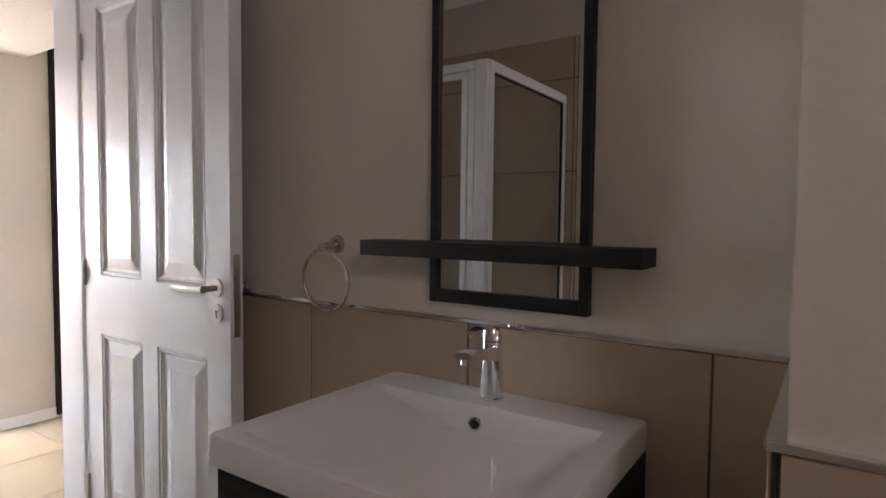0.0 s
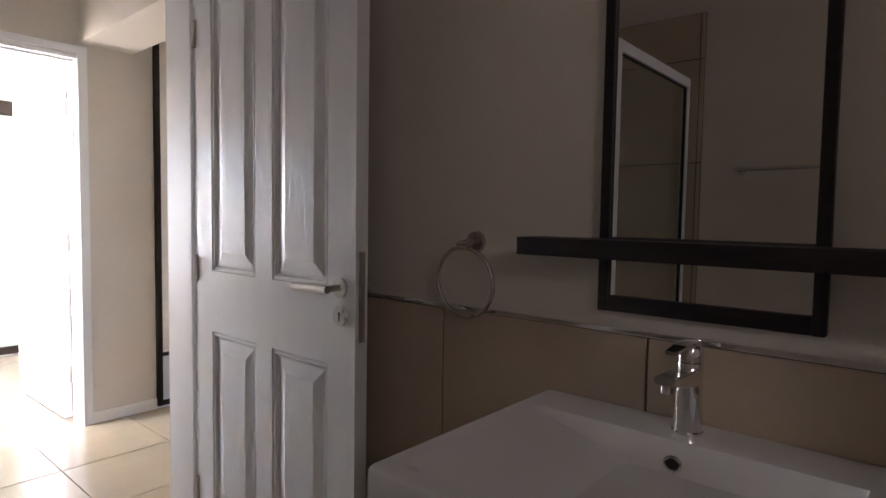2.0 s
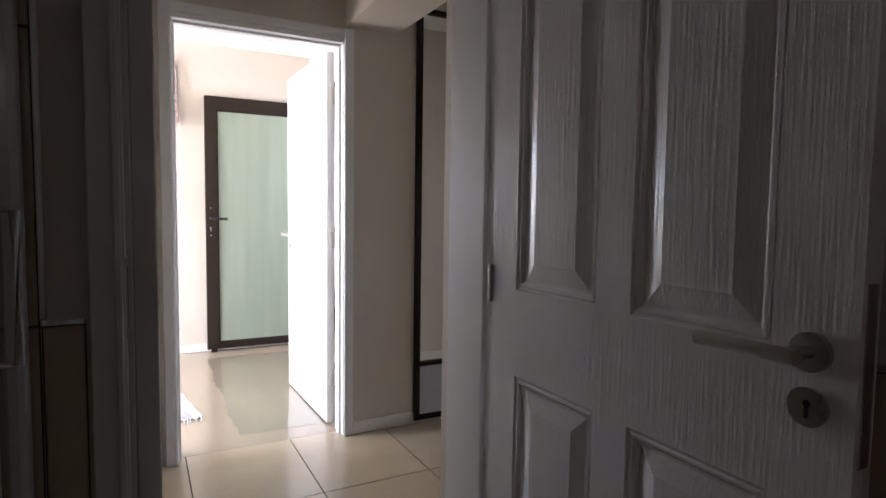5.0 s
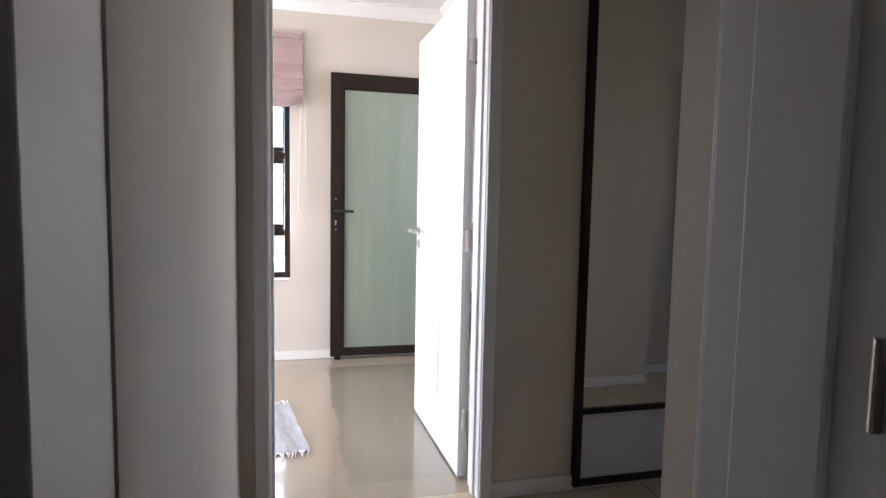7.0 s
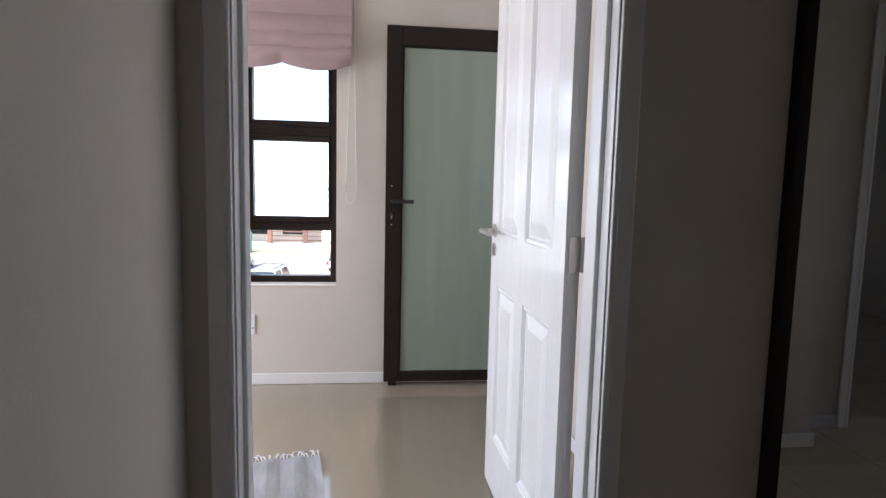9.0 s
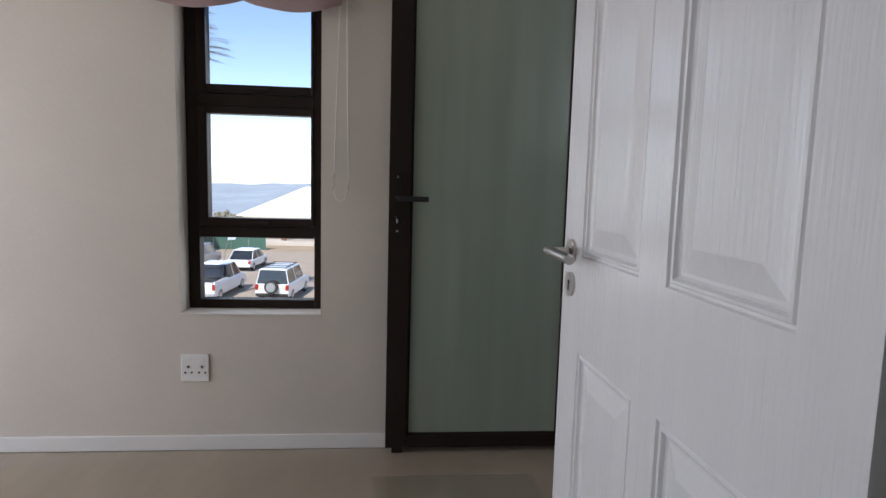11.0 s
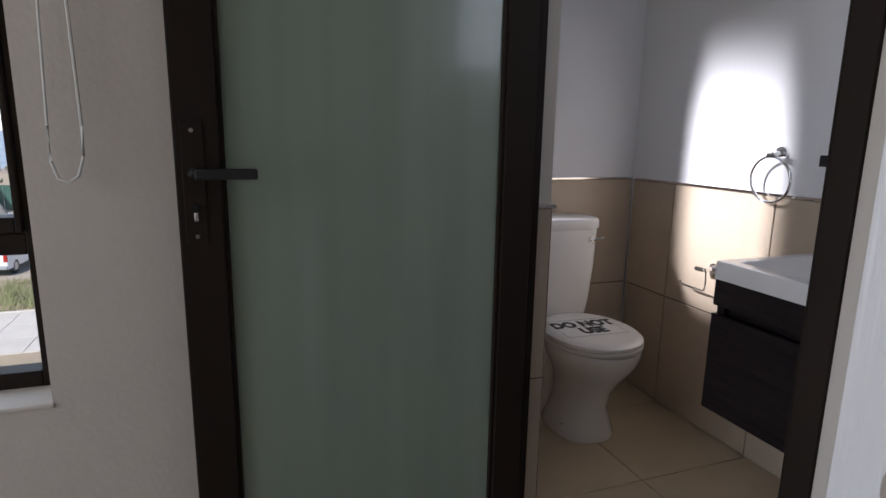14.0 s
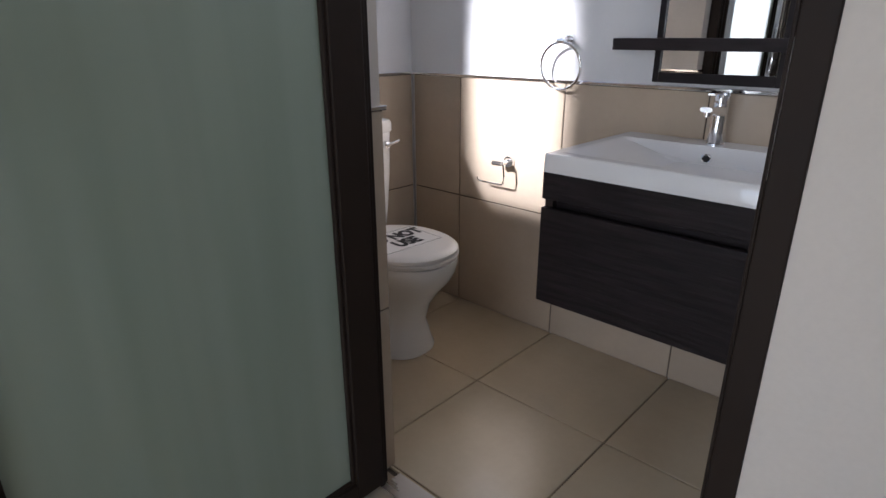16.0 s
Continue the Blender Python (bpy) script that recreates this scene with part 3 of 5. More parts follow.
# ---- frosted glass door and its frame ----
gd = thing("frosted_glass_door", "dark bronze aluminium door with frosted green glass, swung open", "door")
LZ0, LZ1, LX1 = .026, 2.098, .845
part("stile", box(.0, .090, .0, .046, LZ0, LZ1, .003), ALU, gd)
part("stile", box(LX1 - .084, LX1, .0, .046, LZ0, LZ1, .003), ALU, gd)
part("bottom_rail", box(.0905, LX1 - .0845, .001, .045, LZ0, .078, .003), ALU, gd)
part("top_rail", box(.0905, LX1 - .0845, .001, .045, 1.990, LZ1, .003), ALU, gd)
bm = bmesh.new()
for a, b, c, d in ((.0905, .100, .079, 1.989), (LX1 - .094, LX1 - .0845, .079, 1.989)):
    bm_box(bm, a, b, .008, .038, c, d, .002)
for c, d in ((.0785, .088), (1.980, 1.9895)):
    bm_box(bm, .1005, LX1 - .0945, .008, .038, c, d, .002)
part("glazing_bead", bm, ALU, gd)
part("glass", box(.095, LX1 - .089, .019, .027, .083, 1.985), FROST, gd, "frosted pale green glass")
bm = box(.014, .058, -.003, .0, .955, 1.215, .0012)
plate = part("lock_plate", bm, ALU, gd, "long bronze backplate")
bm = tube(bmesh.new(), [(.035, -.002, 1.110), (.035, -.044, 1.110), (.040, -.050, 1.110), (.049, -.052, 1.110)], .009, 14)
bm_box(bm, .040, .162, -.062, -.046, 1.097, 1.119, .004)
part("lever", bm, BLACK, plate, "black square lever handle")
bm = rod(bmesh.new(), (.036, -.003, 1.032), (.036, -.0085, 1.032), .0085, n=20)
bm_box(bm, .0315, .0405, -.0080, -.003, 1.005, 1.027, .002)
part("key_cylinder", bm, CHROME, plate, "bright lock cylinder", True)
for z in (.972, 1.196):
    part("screw", rod(bmesh.new(), (.036, -.003, z), (.036, -.0048, z), .0045, n=12), STEEL, plate)
for z in (.30, 1.05, 1.85):
    part("hinge", rod(bmesh.new(), (LX1 + .004, .050, z - .055), (LX1 + .004, .050, z + .055), .008, n=16), ALU, gd, "", True)
bm = box(.028, .075, .006, .040, .0, .026, .003)
part("floor_bolt", bm, ALU, gd)

fr = thing("door_frame_ensuite", "dark bronze aluminium door frame of the second bathroom", "", None, "", "structure")
bm = box(XR - .022, XR + .010, .022, .064, 0, 2.158, .002)
bm_box(bm, XR - .018, XR - .006, .012, .0215, 0, 2.10, .002)
part("jamb", bm, ALU, fr)
bm = box(XR - .006, XR + .052, -.814, -.772, 0, 2.158, .002)
bm_box(bm, XR + .020, XR + .040, -.7715, -.760, 0, 2.10, .002)
bm_box(bm, XR - .005, XR - .001, -.7715, -.768, 0, 2.10, .001)
part("jamb", bm, ALU, fr)
part("head", box(XR - .022, XR + .052, -.7715, .0155, 2.108, 2.158, .002), ALU, fr)
part("strike_plate", box(XR - .004, XR + .014, -.772, -.7695, .985, 1.16, .001), STEEL, fr, "steel strike plate")
part("threshold", box(XR - .018, XR + .050, -.7715, .0155, -.0005, .006, .001), STEEL, fr, "thin metal threshold strip")


# ---- first bathroom: vanity group, also used in the second ----
def vanity(at, width, label):
    """A wall-hung vanity: local +y runs along the wall, the wall lies at local x = 0, front towards -x."""
    ob = thing("vanity_cabinet", label, "cabinet", at)
    w = width / 2
    bm = box(-.475, -.002, -w + .002, w - .002, .404, .418, .002)
    bm_box(bm, -.475, -.002, -w + .002, -w + .028, .4185, .8045, .001)
    bm_box(bm, -.475, -.002, w - .028, w - .002, .4185, .8045, .001)
    bm_box(bm, -.018, -.002, -w + .0285, w - .0285, .4185, .8045, .001)
    bm_box(bm, -.455, -.440, -w + .0285, w - .0285, .690, .730, .001)
    part("carcass", bm, WENGE, ob)
    part("drawer_front", box(-.495, -.4755, -w + .001, w - .001, .404, .697, .003), WENGE, ob, "dark grained drawer front")
    part("top_panel", box(-.493, -.4755, -w + .001, w - .001, .722, .8045, .003), WENGE, ob, "dark grained fascia over a finger gap")
    return ob


def basin(at, width):
    """A one-piece ceramic basin top with a rectangular sloping bowl."""
    ob = thing("basin", "white ceramic basin top with a shallow rectangular bowl", "basin", at)
    w, D, z0, z1 = width / 2, .512, .805, .858
    bm = bmesh.new()

    def ring(x0, x1, ya, yb, z, r, n=5):
        pts = []
        for cx, cy, a0 in ((x1 - r, yb - r, 0), (x0 + r, yb - r, 90), (x0 + r, ya + r, 180), (x1 - r, ya + r, 270)):
            for k in range(n):
                a = radians(a0 + 90 * k / (n - 1))
                pts.append((cx + r * math.cos(a), cy + r * math.sin(a), z))
        return pts

    rings = [ring(-D, -.001, -w, w, z0, .008), ring(-D, -.001, -w, w, z1 - .006, .010), ring(-D + .003, -.002, -w + .003, w - .003, z1 - .001, .010),
             ring(-D + .008, -.005, -w + .008, w - .008, z1, .012)]
    rings.append(ring(-D + .016, -.012, -w + .016, w - .016, z1 - .0004, .012))
    loft(bm, rings, False)
    bm.faces.new([v for v in bm.verts][:20][::-1])

    def depth(x, y):
        """How deep the bowl is: a long slope from one end, rounded walls at the other three sides."""
        def wall(d, r):
            k = min(1, max(0, d / r))
            return .102 * math.sqrt(1 - (1 - k) ** 2)
        slope = .108 * max(0, min(1, (w - .040 - y) / .375)) ** .95
        sides = (slope, wall(y + w - .050, .165), wall(x + D - .040, .125), wall(-.112 - x, .075))
        if min(sides) <= 0:
            return 0
        return sum(q ** -7 for q in sides) ** (-1 / 7)

    nx, ny = 52, 64
    grid = [[bm.verts.new((-D + .010 + (D - .016) * i / nx, -w + .010 + (2 * w - .020) * j / ny, 0)) for j in range(ny + 1)] for i in range(nx + 1)]
    for row in grid:
        for v in row:
            v.co.z = z1 + .0003 - depth(v.co.x, v.co.y)
    for A, B in zip(grid, grid[1:]):
        for j in range(ny):
            bm.faces.new((A[j], B[j], B[j + 1], A[j + 1]))
    part("bowl", bm, CERAM, ob, smooth=True)
    of = part("overflow", tube(bmesh.new(), [(-.124, .013 * math.cos(a), z1 - .034 + .011 * math.sin(a)) for a in [k * math.pi / 8 for k in range(16)]], .0028, 8, True), CHROME, ob, "chrome overflow ring", True)
    part("overflow_hole", rod(bmesh.new(), (-.120, 0, z1 - .034), (-.1255, 0, z1 - .034), .0105, n=16), BLACK, of)
    part("drain", rod(bmesh.new(), (-.25, -.03, z1 - .103), (-.25, -.03, z1 - .092), .028, .024, 24), CHROME, ob, "chrome drain cap", True)
    return ob


def mixer(at):
    ob = thing("mixer_tap", "chrome single-lever basin mixer tap", "tap", at)
    bm = bmesh.new()
    loft(bm, [oval(0, 0, z, r, r, 24) for z, r in ((0, .0255), (.004, .0255), (.006, .0235), (.10, .0215), (.118, .0215), (.120, .021))])
    part("body", bm, CHROME, ob, smooth=True)
    bm = loft(bmesh.new(), [[(x, y * hw, z + dz * hh) for y, dz in ((-1, -1), (1, -1), (1, 1), (-1, 1))] for x, hw, z, hh in ((.006, .0195, .094, .018), (-.03, .0185, .099, .0135), (-.075, .0175, .105, .0095), (-.118, .0165, .110, .0065))])
    bmesh.ops.bevel(bm, geom=bm.edges[:], offset=.003, segments=2, affect="EDGES")
    sp = part("spout", bm, CHROME, ob, smooth=True)
    part("aerator", rod(bmesh.new(), (-.103, 0, .104), (-.103, 0, .090), .0105, n=18), CHROME, sp, "", True)
    bm = loft(bmesh.new(), [oval(0, 0, z, r, r, 24) for z, r in ((.1215, .021), (.142, .0205), (.148, .017))])
    part("cap", bm, CHROME, ob, smooth=True)
    bm = loft(bmesh.new(), [[(x, y * hw, z + dz * .0028) for y, dz in ((-1, -1), (1, -1), (1, 1), (-1, 1))] for x, hw, z in ((.020, .0125, .150), (-.02, .0125, .152), (-.05, .011, .1525), (-.090, .0095, .149))])
    part("lever", bm, CHROME, ob)
    return ob


def wall_mirror(at, label):
    """Framed mirror and the shelf board across it, wall at local x = 0."""
    ob = thing("wall_mirror", label, "mirror", at)
    w, z0, z1 = .1865, 1.043, 1.93
    part("frame_side", box(-.026, -.001, -w, -w + .019, z0, z1, .002), WENGE, ob)
    part("frame_side", box(-.026, -.001, w - .019, w, z0, z1, .002), WENGE, ob)
    part("frame_rail", box(-.0255, -.001, -w + .0195, w - .0195, z0 + .0005, z0 + .030, .002), WENGE, ob)
    part("frame_rail", box(-.0255, -.001, -w + .0195, w - .0195, z1 - .030, z1 - .0005, .002), WENGE, ob)
    part("glass", box(-.016, -.008, -w + .017, w - .017, z0 + .028, z1 - .028), MIRROR, ob, "clear silvered mirror glass")
    return ob


def shelf(at, w):
    ob = thing("wall_shelf", "narrow dark wood shelf across the mirror", "shelf", at)
    part("board", box(-.1215, -.027, -w + .0006, w - .0006, 1.148, 1.182, .002), WENGE, ob)
    part("front_edging", box(-.1225, -.1216, -w, w, 1.1482, 1.1818, .0003), WENGE, ob)
    for s in (-1, 1):
        part("end_edging", box(-.1214, -.0275, min(s * w, s * (w - .0005)), max(s * w, s * (w - .0005)), 1.1482, 1.1818), WENGE, ob)
    return ob


def towel_ring(at, material):
    ob = thing("towel_ring", "round metal towel ring on a wall rosette", "towel ring", at)
    bm = rod(bmesh.new(), (0, 0, 0), (-.010, 0, 0), .025, .023, 28)
    part("rosette", bm, material, ob, smooth=True)
    bm = rod(bmesh.new(), (-.010, 0, 0), (-.048, 0, -.004), .011, .009, 18)
    rod(bm, (-.050, -.016, -.006), (-.050, .016, -.006), .0085, n=16)
    part("arm", bm, material, ob, smooth=True)
    R = .079
    bm = tube(bmesh.new(), [(-.050 + .010 * (1 - math.cos(a)) * .5, R * math.sin(a), -.012 - R + R * math.cos(a)) for a in [k * math.pi / 24 for k in range(48)]], .0052, 10, True)
    part("ring", bm, material, ob, smooth=True)
    return ob


V1Y = -5.470
vanity(Matrix.Translation((XB - .010, V1Y, 0)), .60, "wall-hung dark wood vanity cabinet under the basin")
basin(Matrix.Translation((XB - .010, V1Y, .004)), .600)
mixer(Matrix.Translation((XB - .068, V1Y, .8625)))
wall_mirror(Matrix.Translation((XB + .0, V1Y + .003, 0)), "tall dark-framed mirror above the first basin")
shelf(Matrix.Translation((XB, V1Y + .002, 0)), .312)
towel_ring(Matrix.Translation((XB, -4.967, 1.162)), NICKEL)


# shower enclosure and towel rail, seen in the mirror
sh = thing("shower_enclosure", "white-framed glass corner shower enclosure", "shower")
SX, SY, SZ = -.645, -4.830, 1.905
bm = box(SX - .062, SX - .026, SY, SY + .036, .10, SZ, .004)
bm_box(bm, SX - .0255, SX, SY + .004, SY + .062, .10, SZ - .002, .004)
part("corner_post", bm, WHITE_AL, sh)
part("top_rail", box(XW + .022, SX - .0625, SY + .002, SY + .034, SZ - .045, SZ, .003), WHITE_AL, sh)
part("bottom_rail", box(XW + .022, SX - .0625, SY + .002, SY + .034, .10, .14, .003), WHITE_AL, sh)
part("wall_post", box(XW + .022, XW + .052, SY + .003, SY + .033, .1405, SZ - .0455, .003), WHITE_AL, sh)
part("pane", box(XW + .053, SX - .063, SY + .015, SY + .021, .141, SZ - .046), SHGLASS, sh)
bm = bmesh.new()
for a, b, c, d in ((XW + .0525, XW + .0565, .141, SZ - .046), (SX - .066, SX - .063, .141, SZ - .046), (XW + .057, SX - .0665, SZ - .0495, SZ - .046), (XW + .057, SX - .0665, .1405, .144)):
    bm_box(bm, a, b, SY + .010, SY + .026, c, d)
part("gasket", bm, BLACK, sh, "black rubber glazing gasket")
part("top_rail", box(SX - .030, SX - .002, SY + .0625, Y1 - .012, SZ - .040, SZ - .004, .003), WHITE_AL, sh)
part("bottom_rail", box(SX - .030, SX - .002, SY + .0625, Y1 - .012, .10, .14, .003), WHITE_AL, sh)
part("wall_post", box(SX - .030, SX - .002, Y1 - .045, Y1 - .0125, .1405, SZ - .0405, .003), WHITE_AL, sh)
bm = bmesh.new()
for a, b in ((SY + .068, SY + .100), (SY + .104, SY + .134), (-4.115, -4.085)):
    bm_box(bm, SX - .028, SX - .008, a, b, .145, SZ - .042, .004)
bm_box(bm, SX - .026, SX - .010, SY + .1345, -4.1155, SZ - .070, SZ - .044, .003)
dr = part("door", bm, WHITE_AL, sh, "white-framed glass shower door")
part("pane", box(SX - .021, SX - .015, SY + .130, -4.112, .150, SZ - .072), SHGLASS, dr)
part("handle", tube(bmesh.new(), [(SX - .008, -4.14, 1.0), (SX + .026, -4.14, 1.0), (SX + .026, -4.14, 1.2), (SX - .008, -4.14, 1.2)], .007, 10), CHROME, dr)
part("pane", box(SX - .021, SX - .015, -4.083, Y1 - .046, .141, SZ - .041), SHGLASS, sh)
part("tray", box(XW + .012, SX + .0, SY, Y1 - .012, .0, .098, .006), CERAM, sh, "white shower tray")

tr = thing("towel_rail", "satin steel towel rail on the far bathroom wall", "towel rail", Matrix.Translation((XW, 0, 0)))
part("bar", rod(bmesh.new(), (.07, -5.05, 1.455), (.07, -5.65, 1.455), .009, n=16), STEEL, tr, smooth=True)
for y in (-5.06, -5.64):
    bm = rod(bmesh.new(), (0, y, 1.455), (.008, y, 1.455), .024, n=24)
    rod(bm, (.008, y, 1.455), (.078, y, 1.455), .010, n=16)
    part("bracket", bm, STEEL, tr, smooth=True)


# ---- passage ----
mp = thing("mirror_panel", "tall mirror with dark aluminium frame on the passage wall", "mirror")
MX0, MX1, MYF = .868, 1.66, Y2 - .034
part("stile", box(MX0, MX0 + .030, MYF, Y2 - .0005, .020, 2.29, .003), ALU, mp)
part("stile", box(MX1 - .030, MX1, MYF, Y2 - .0005, .020, 2.29, .003), ALU, mp)
for za, zb in ((.0205, .052), (.328, .350), (2.260, 2.2895)):
    part("rail", box(MX0 + .0305, MX1 - .0305, MYF + .001, Y2 - .001, za, zb, .003), ALU, mp)
part("glass", box(MX0 + .026, MX1 - .026, MYF + .014, MYF + .019, .346, 2.264), MIRROR, mp, "clear silvered mirror glass")
part("lower_panel", box(MX0 + .026, MX1 - .026, MYF + .012, MYF + .020, .048, .332), mat("grey_gloss_board", (.52, .52, .56), .22, var=.02, scale=3), mp, "pale grey gloss board")


def far_window(name, x0, x1, z0, z1, y, label, glazing=None):
    ob = thing(name, label, "", None, "", "structure")
    bm = bmesh.new()
    for a, b, c, d in ((x0, x0 + .05, z0, z1), (x1 - .05, x1, z0, z1), (x0 + .0505, x1 - .0505, z0, z0 + .05), (x0 + .0505, x1 - .0505, z1 - .05, z1), ((x0 + x1) / 2 - .025, (x0 + x1) / 2 + .025, z0 + .0505, z1 - .0505)):
        bm_box(bm, a, b, y - .03, y + .03, c, d, .003)
    part("frame", bm, ALU, ob)
    p = part("pane", box(x0 + .045, x1 - .045, y - .003, y + .003, z0 + .045, z1 - .045), glazing or GLASS, ob)
    p.visible_shadow = glazing is not None


# assumed window out of view, built around the added fill light
far_window("window_5_assumed", 1.15, 1.75, 1.5, 2.0, -1.375, "assumed dark-framed window in the second bathroom's unseen wall")
# assumed unseen window; its opaque pane keeps the sun out
far_window("window_2_assumed", -1.48, -1.02, 1.72, 2.12, -7.27, "assumed dark-framed bathroom window with an opaque white pane", PLASTIC)
far_window("window_3", 2.95, 3.45, 1.25, 1.85, -7.27, "dark-framed study window")

# balcony doors and railing on the bedroom's outer side
bd = thing("balcony_doors", "dark bronze aluminium sliding balcony doors", "", None, "", "structure")
for a, b in ((-1.949, -1.89), (-1.03, -.97), (-.11, -.051)):
    part("stile", box(-3.46, -3.40, a, b, .0, 2.149, .003), ALU, bd)
for a, b in ((-1.8895, -1.0305), (-.9695, -.1105)):
    part("rail", box(-3.455, -3.405, a, b, 2.09, 2.149, .003), ALU, bd)
    part("rail", box(-3.455, -3.405, a, b, .0, .06, .003), ALU, bd)
    p = part("pane", box(-3.433, -3.427, a - .004, b + .004, .056, 2.094), GLASS, bd)
    p.visible_shadow = False
structure("floor_balcony", box(-4.9, -3.5, -2.3, .3, -.15, -.02), PAVEM, "concrete balcony slab")
bal = thing("balcony_railing", "white horizontal-rail balcony railing", "railing")
for y in (-2.2, -1.35, -.5, .25):
    part("post", box(-4.84, -4.80, y - .02, y + .02, -.02, 1.05, .003), WHITE_AL, bal)
for z in (.18, .36, .54, .72, .90, 1.03):
    part("rail", rod(bmesh.new(), (-4.82, -2.2, z), (-4.82, .25, z), .016, n=10), WHITE_AL, bal)


# ---- second bathroom ----
V2Y = -.392
vanity(Matrix.Translation((XE, V2Y + .008, .0)), .612, "wall-hung dark grained vanity cabinet beside the toilet")
basin(Matrix.Translation((XE, V2Y, .0)), .605)
mixer(Matrix.Translation((XE - .070, V2Y, .8585)))
wall_mirror(Matrix.Translation((XE + .01, V2Y + .052, -.022)), "dark-framed mirror above the second basin")
shelf(Matrix.Translation((XE + .01, V2Y + .022, -.030)), .312)
towel_ring(Matrix.Translation((XE + .01, .172, 1.150)), CHROME)

ph = thing("toilet_roll_holder", "chrome wire toilet roll holder", "roll holder", Matrix.Translation((XE, .400, .686)))
part("rosette", rod(bmesh.new(), (0, 0, 0), (-.010, 0, 0), .025, .022, 24), CHROME, ph, smooth=True)
bm = rod(bmesh.new(), (-.010, 0, 0), (-.055, 0, 0), .009, n=16)
rod(bm, (-.055, -.004, 0), (-.055, .040, -.002), .010, n=16)
part("arm", bm, CHROME, ph, smooth=True)
part("wire", tube(bmesh.new(), [(-.055, -.010, -.004), (-.056, -.016, -.05), (-.056, -.012, -.078), (-.056, -.004, -.084), (-.056, .11, -.084), (-.056, .118, -.078), (-.056, .118, -.070)], .0042, 8), CHROME, ph, smooth=True)

TX, TY = 1.430, YE - .020
wc = thing("toilet", "white close-coupled ceramic toilet with closed lid", "toilet", Matrix.Translation((TX, TY, 0)))
prof = [(0, -.345, .122, .158, 2.6), (.014, -.345, .124, .160, 2.6), (.05, -.345, .114, .150, 2.4), (.13, -.350, .092, .135, 2.2), (.21, -.365, .098, .150, 2.1), (.27, -.385, .125, .175, 2.0), (.32, -.405, .155, .197, 2.0), (.355, -.412, .172, .207, 2.0), (.385, -.414, .178, .211, 2.0), (.398, -.414, .176, .209, 2.0)]
bm = loft(bmesh.new(), [oval(0, cy, z, rx, ry, 36, sq) for z, cy, rx, ry, sq in prof])
bowl = part("bowl", bm, CERAM, wc, smooth=True)
bm = loft(bmesh.new(), [oval(0, -.135, z, rx, ry, 28, 4) for z, rx, ry in ((.0, .085, .115), (.20, .085, .115), (.30, .10, .12), (.398, .155, .125), (.402, .153, .123))])
part("pedestal_back", bm, CERAM, wc, smooth=True)
bm = loft(bmesh.new(), [oval(0, -.400, z, rx, ry - .022, 40, 2.15) for z, rx, ry in ((.400, .178, .232), (.403, .184, .240), (.414, .186, .243), (.418, .183, .240))])
part("seat", bm, PLASTIC, wc, smooth=True)
bm = loft(bmesh.new(), [oval(0, -.399, z, rx, ry - .022, 40, 2.15) for z, rx, ry in ((.4195, .181, .238), (.424, .185, .242), (.434, .184, .241), (.442, .174, .231), (.446, .150, .205))])
lid = part("lid", bm, PLASTIC, wc, "white closed toilet lid", True)
for s in (-1, 1):
    part("lid_hinge", rod(bmesh.new(), (s * .07 - .014, -.196, .425), (s * .07 + .014, -.196, .425), .011, n=14), PLASTIC, wc)
bm = loft(bmesh.new(), [oval(0, -.098, z, rx, ry, 36, 5) for z, rx, ry in ((.402, .128, .080), (.41, .135, .086), (.50, .150, .090), (.65, .165, .094), (.80, .170, .095), (.805, .168, .093))])
tank = part("cistern", bm, CERAM, wc, "white ceramic cistern", True)
bm = loft(bmesh.new(), [oval(0, -.099, z, rx, ry, 36, 5) for z, rx, ry in ((.8065, .174, .098), (.812, .178, .100), (.842, .177, .0995), (.852, .170, .094), (.857, .150, .080))])
part("cistern_lid", bm, CERAM, wc, "", True)
bm = rod(bmesh.new(), (.118, -.186, .760), (.118, -.204, .760), .016, .013, 20)
rod(bm, (.112, -.206, .760), (.172, -.212, .772), .006, .005, 12)
part("flush_lever", bm, CHROME, tank, "chrome flush lever", True)
for s in (-1, 1):
    part("floor_screw", rod(bmesh.new(), (s * .104, -.40, .05), (s * .110, -.405, .05), .006, n=10), CHROME, wc)
bm = bmesh.new()
rod(bm, (-.20, -.02, .20), (-.05, -.10, .20), .045, n=20)
part("waste_pipe", bm, PLASTIC, wc, "white waste pipe collar", True)

note = thing("paper_notice", "white paper notice reading do not use, on the toilet lid", "notice", Matrix.Translation((TX - .012, TY - .392, .4468)) @ pose(0, 0, 0, 0, 0, -3))
part("sheet", box(-.140, .140, -.100, .100, 0, .0008), PAPER, note)
bm = bmesh.new()
for a, b, c, d in ((-.132, .132, -.093, -.0915), (-.132, .132, .0915, .093), (-.132, -.1305, -.0912, .0912), (.1305, .132, -.0912, .0912)):
    bm_box(bm, a, b, c, d, .0008, .0011)
part("border", bm, INK, note)


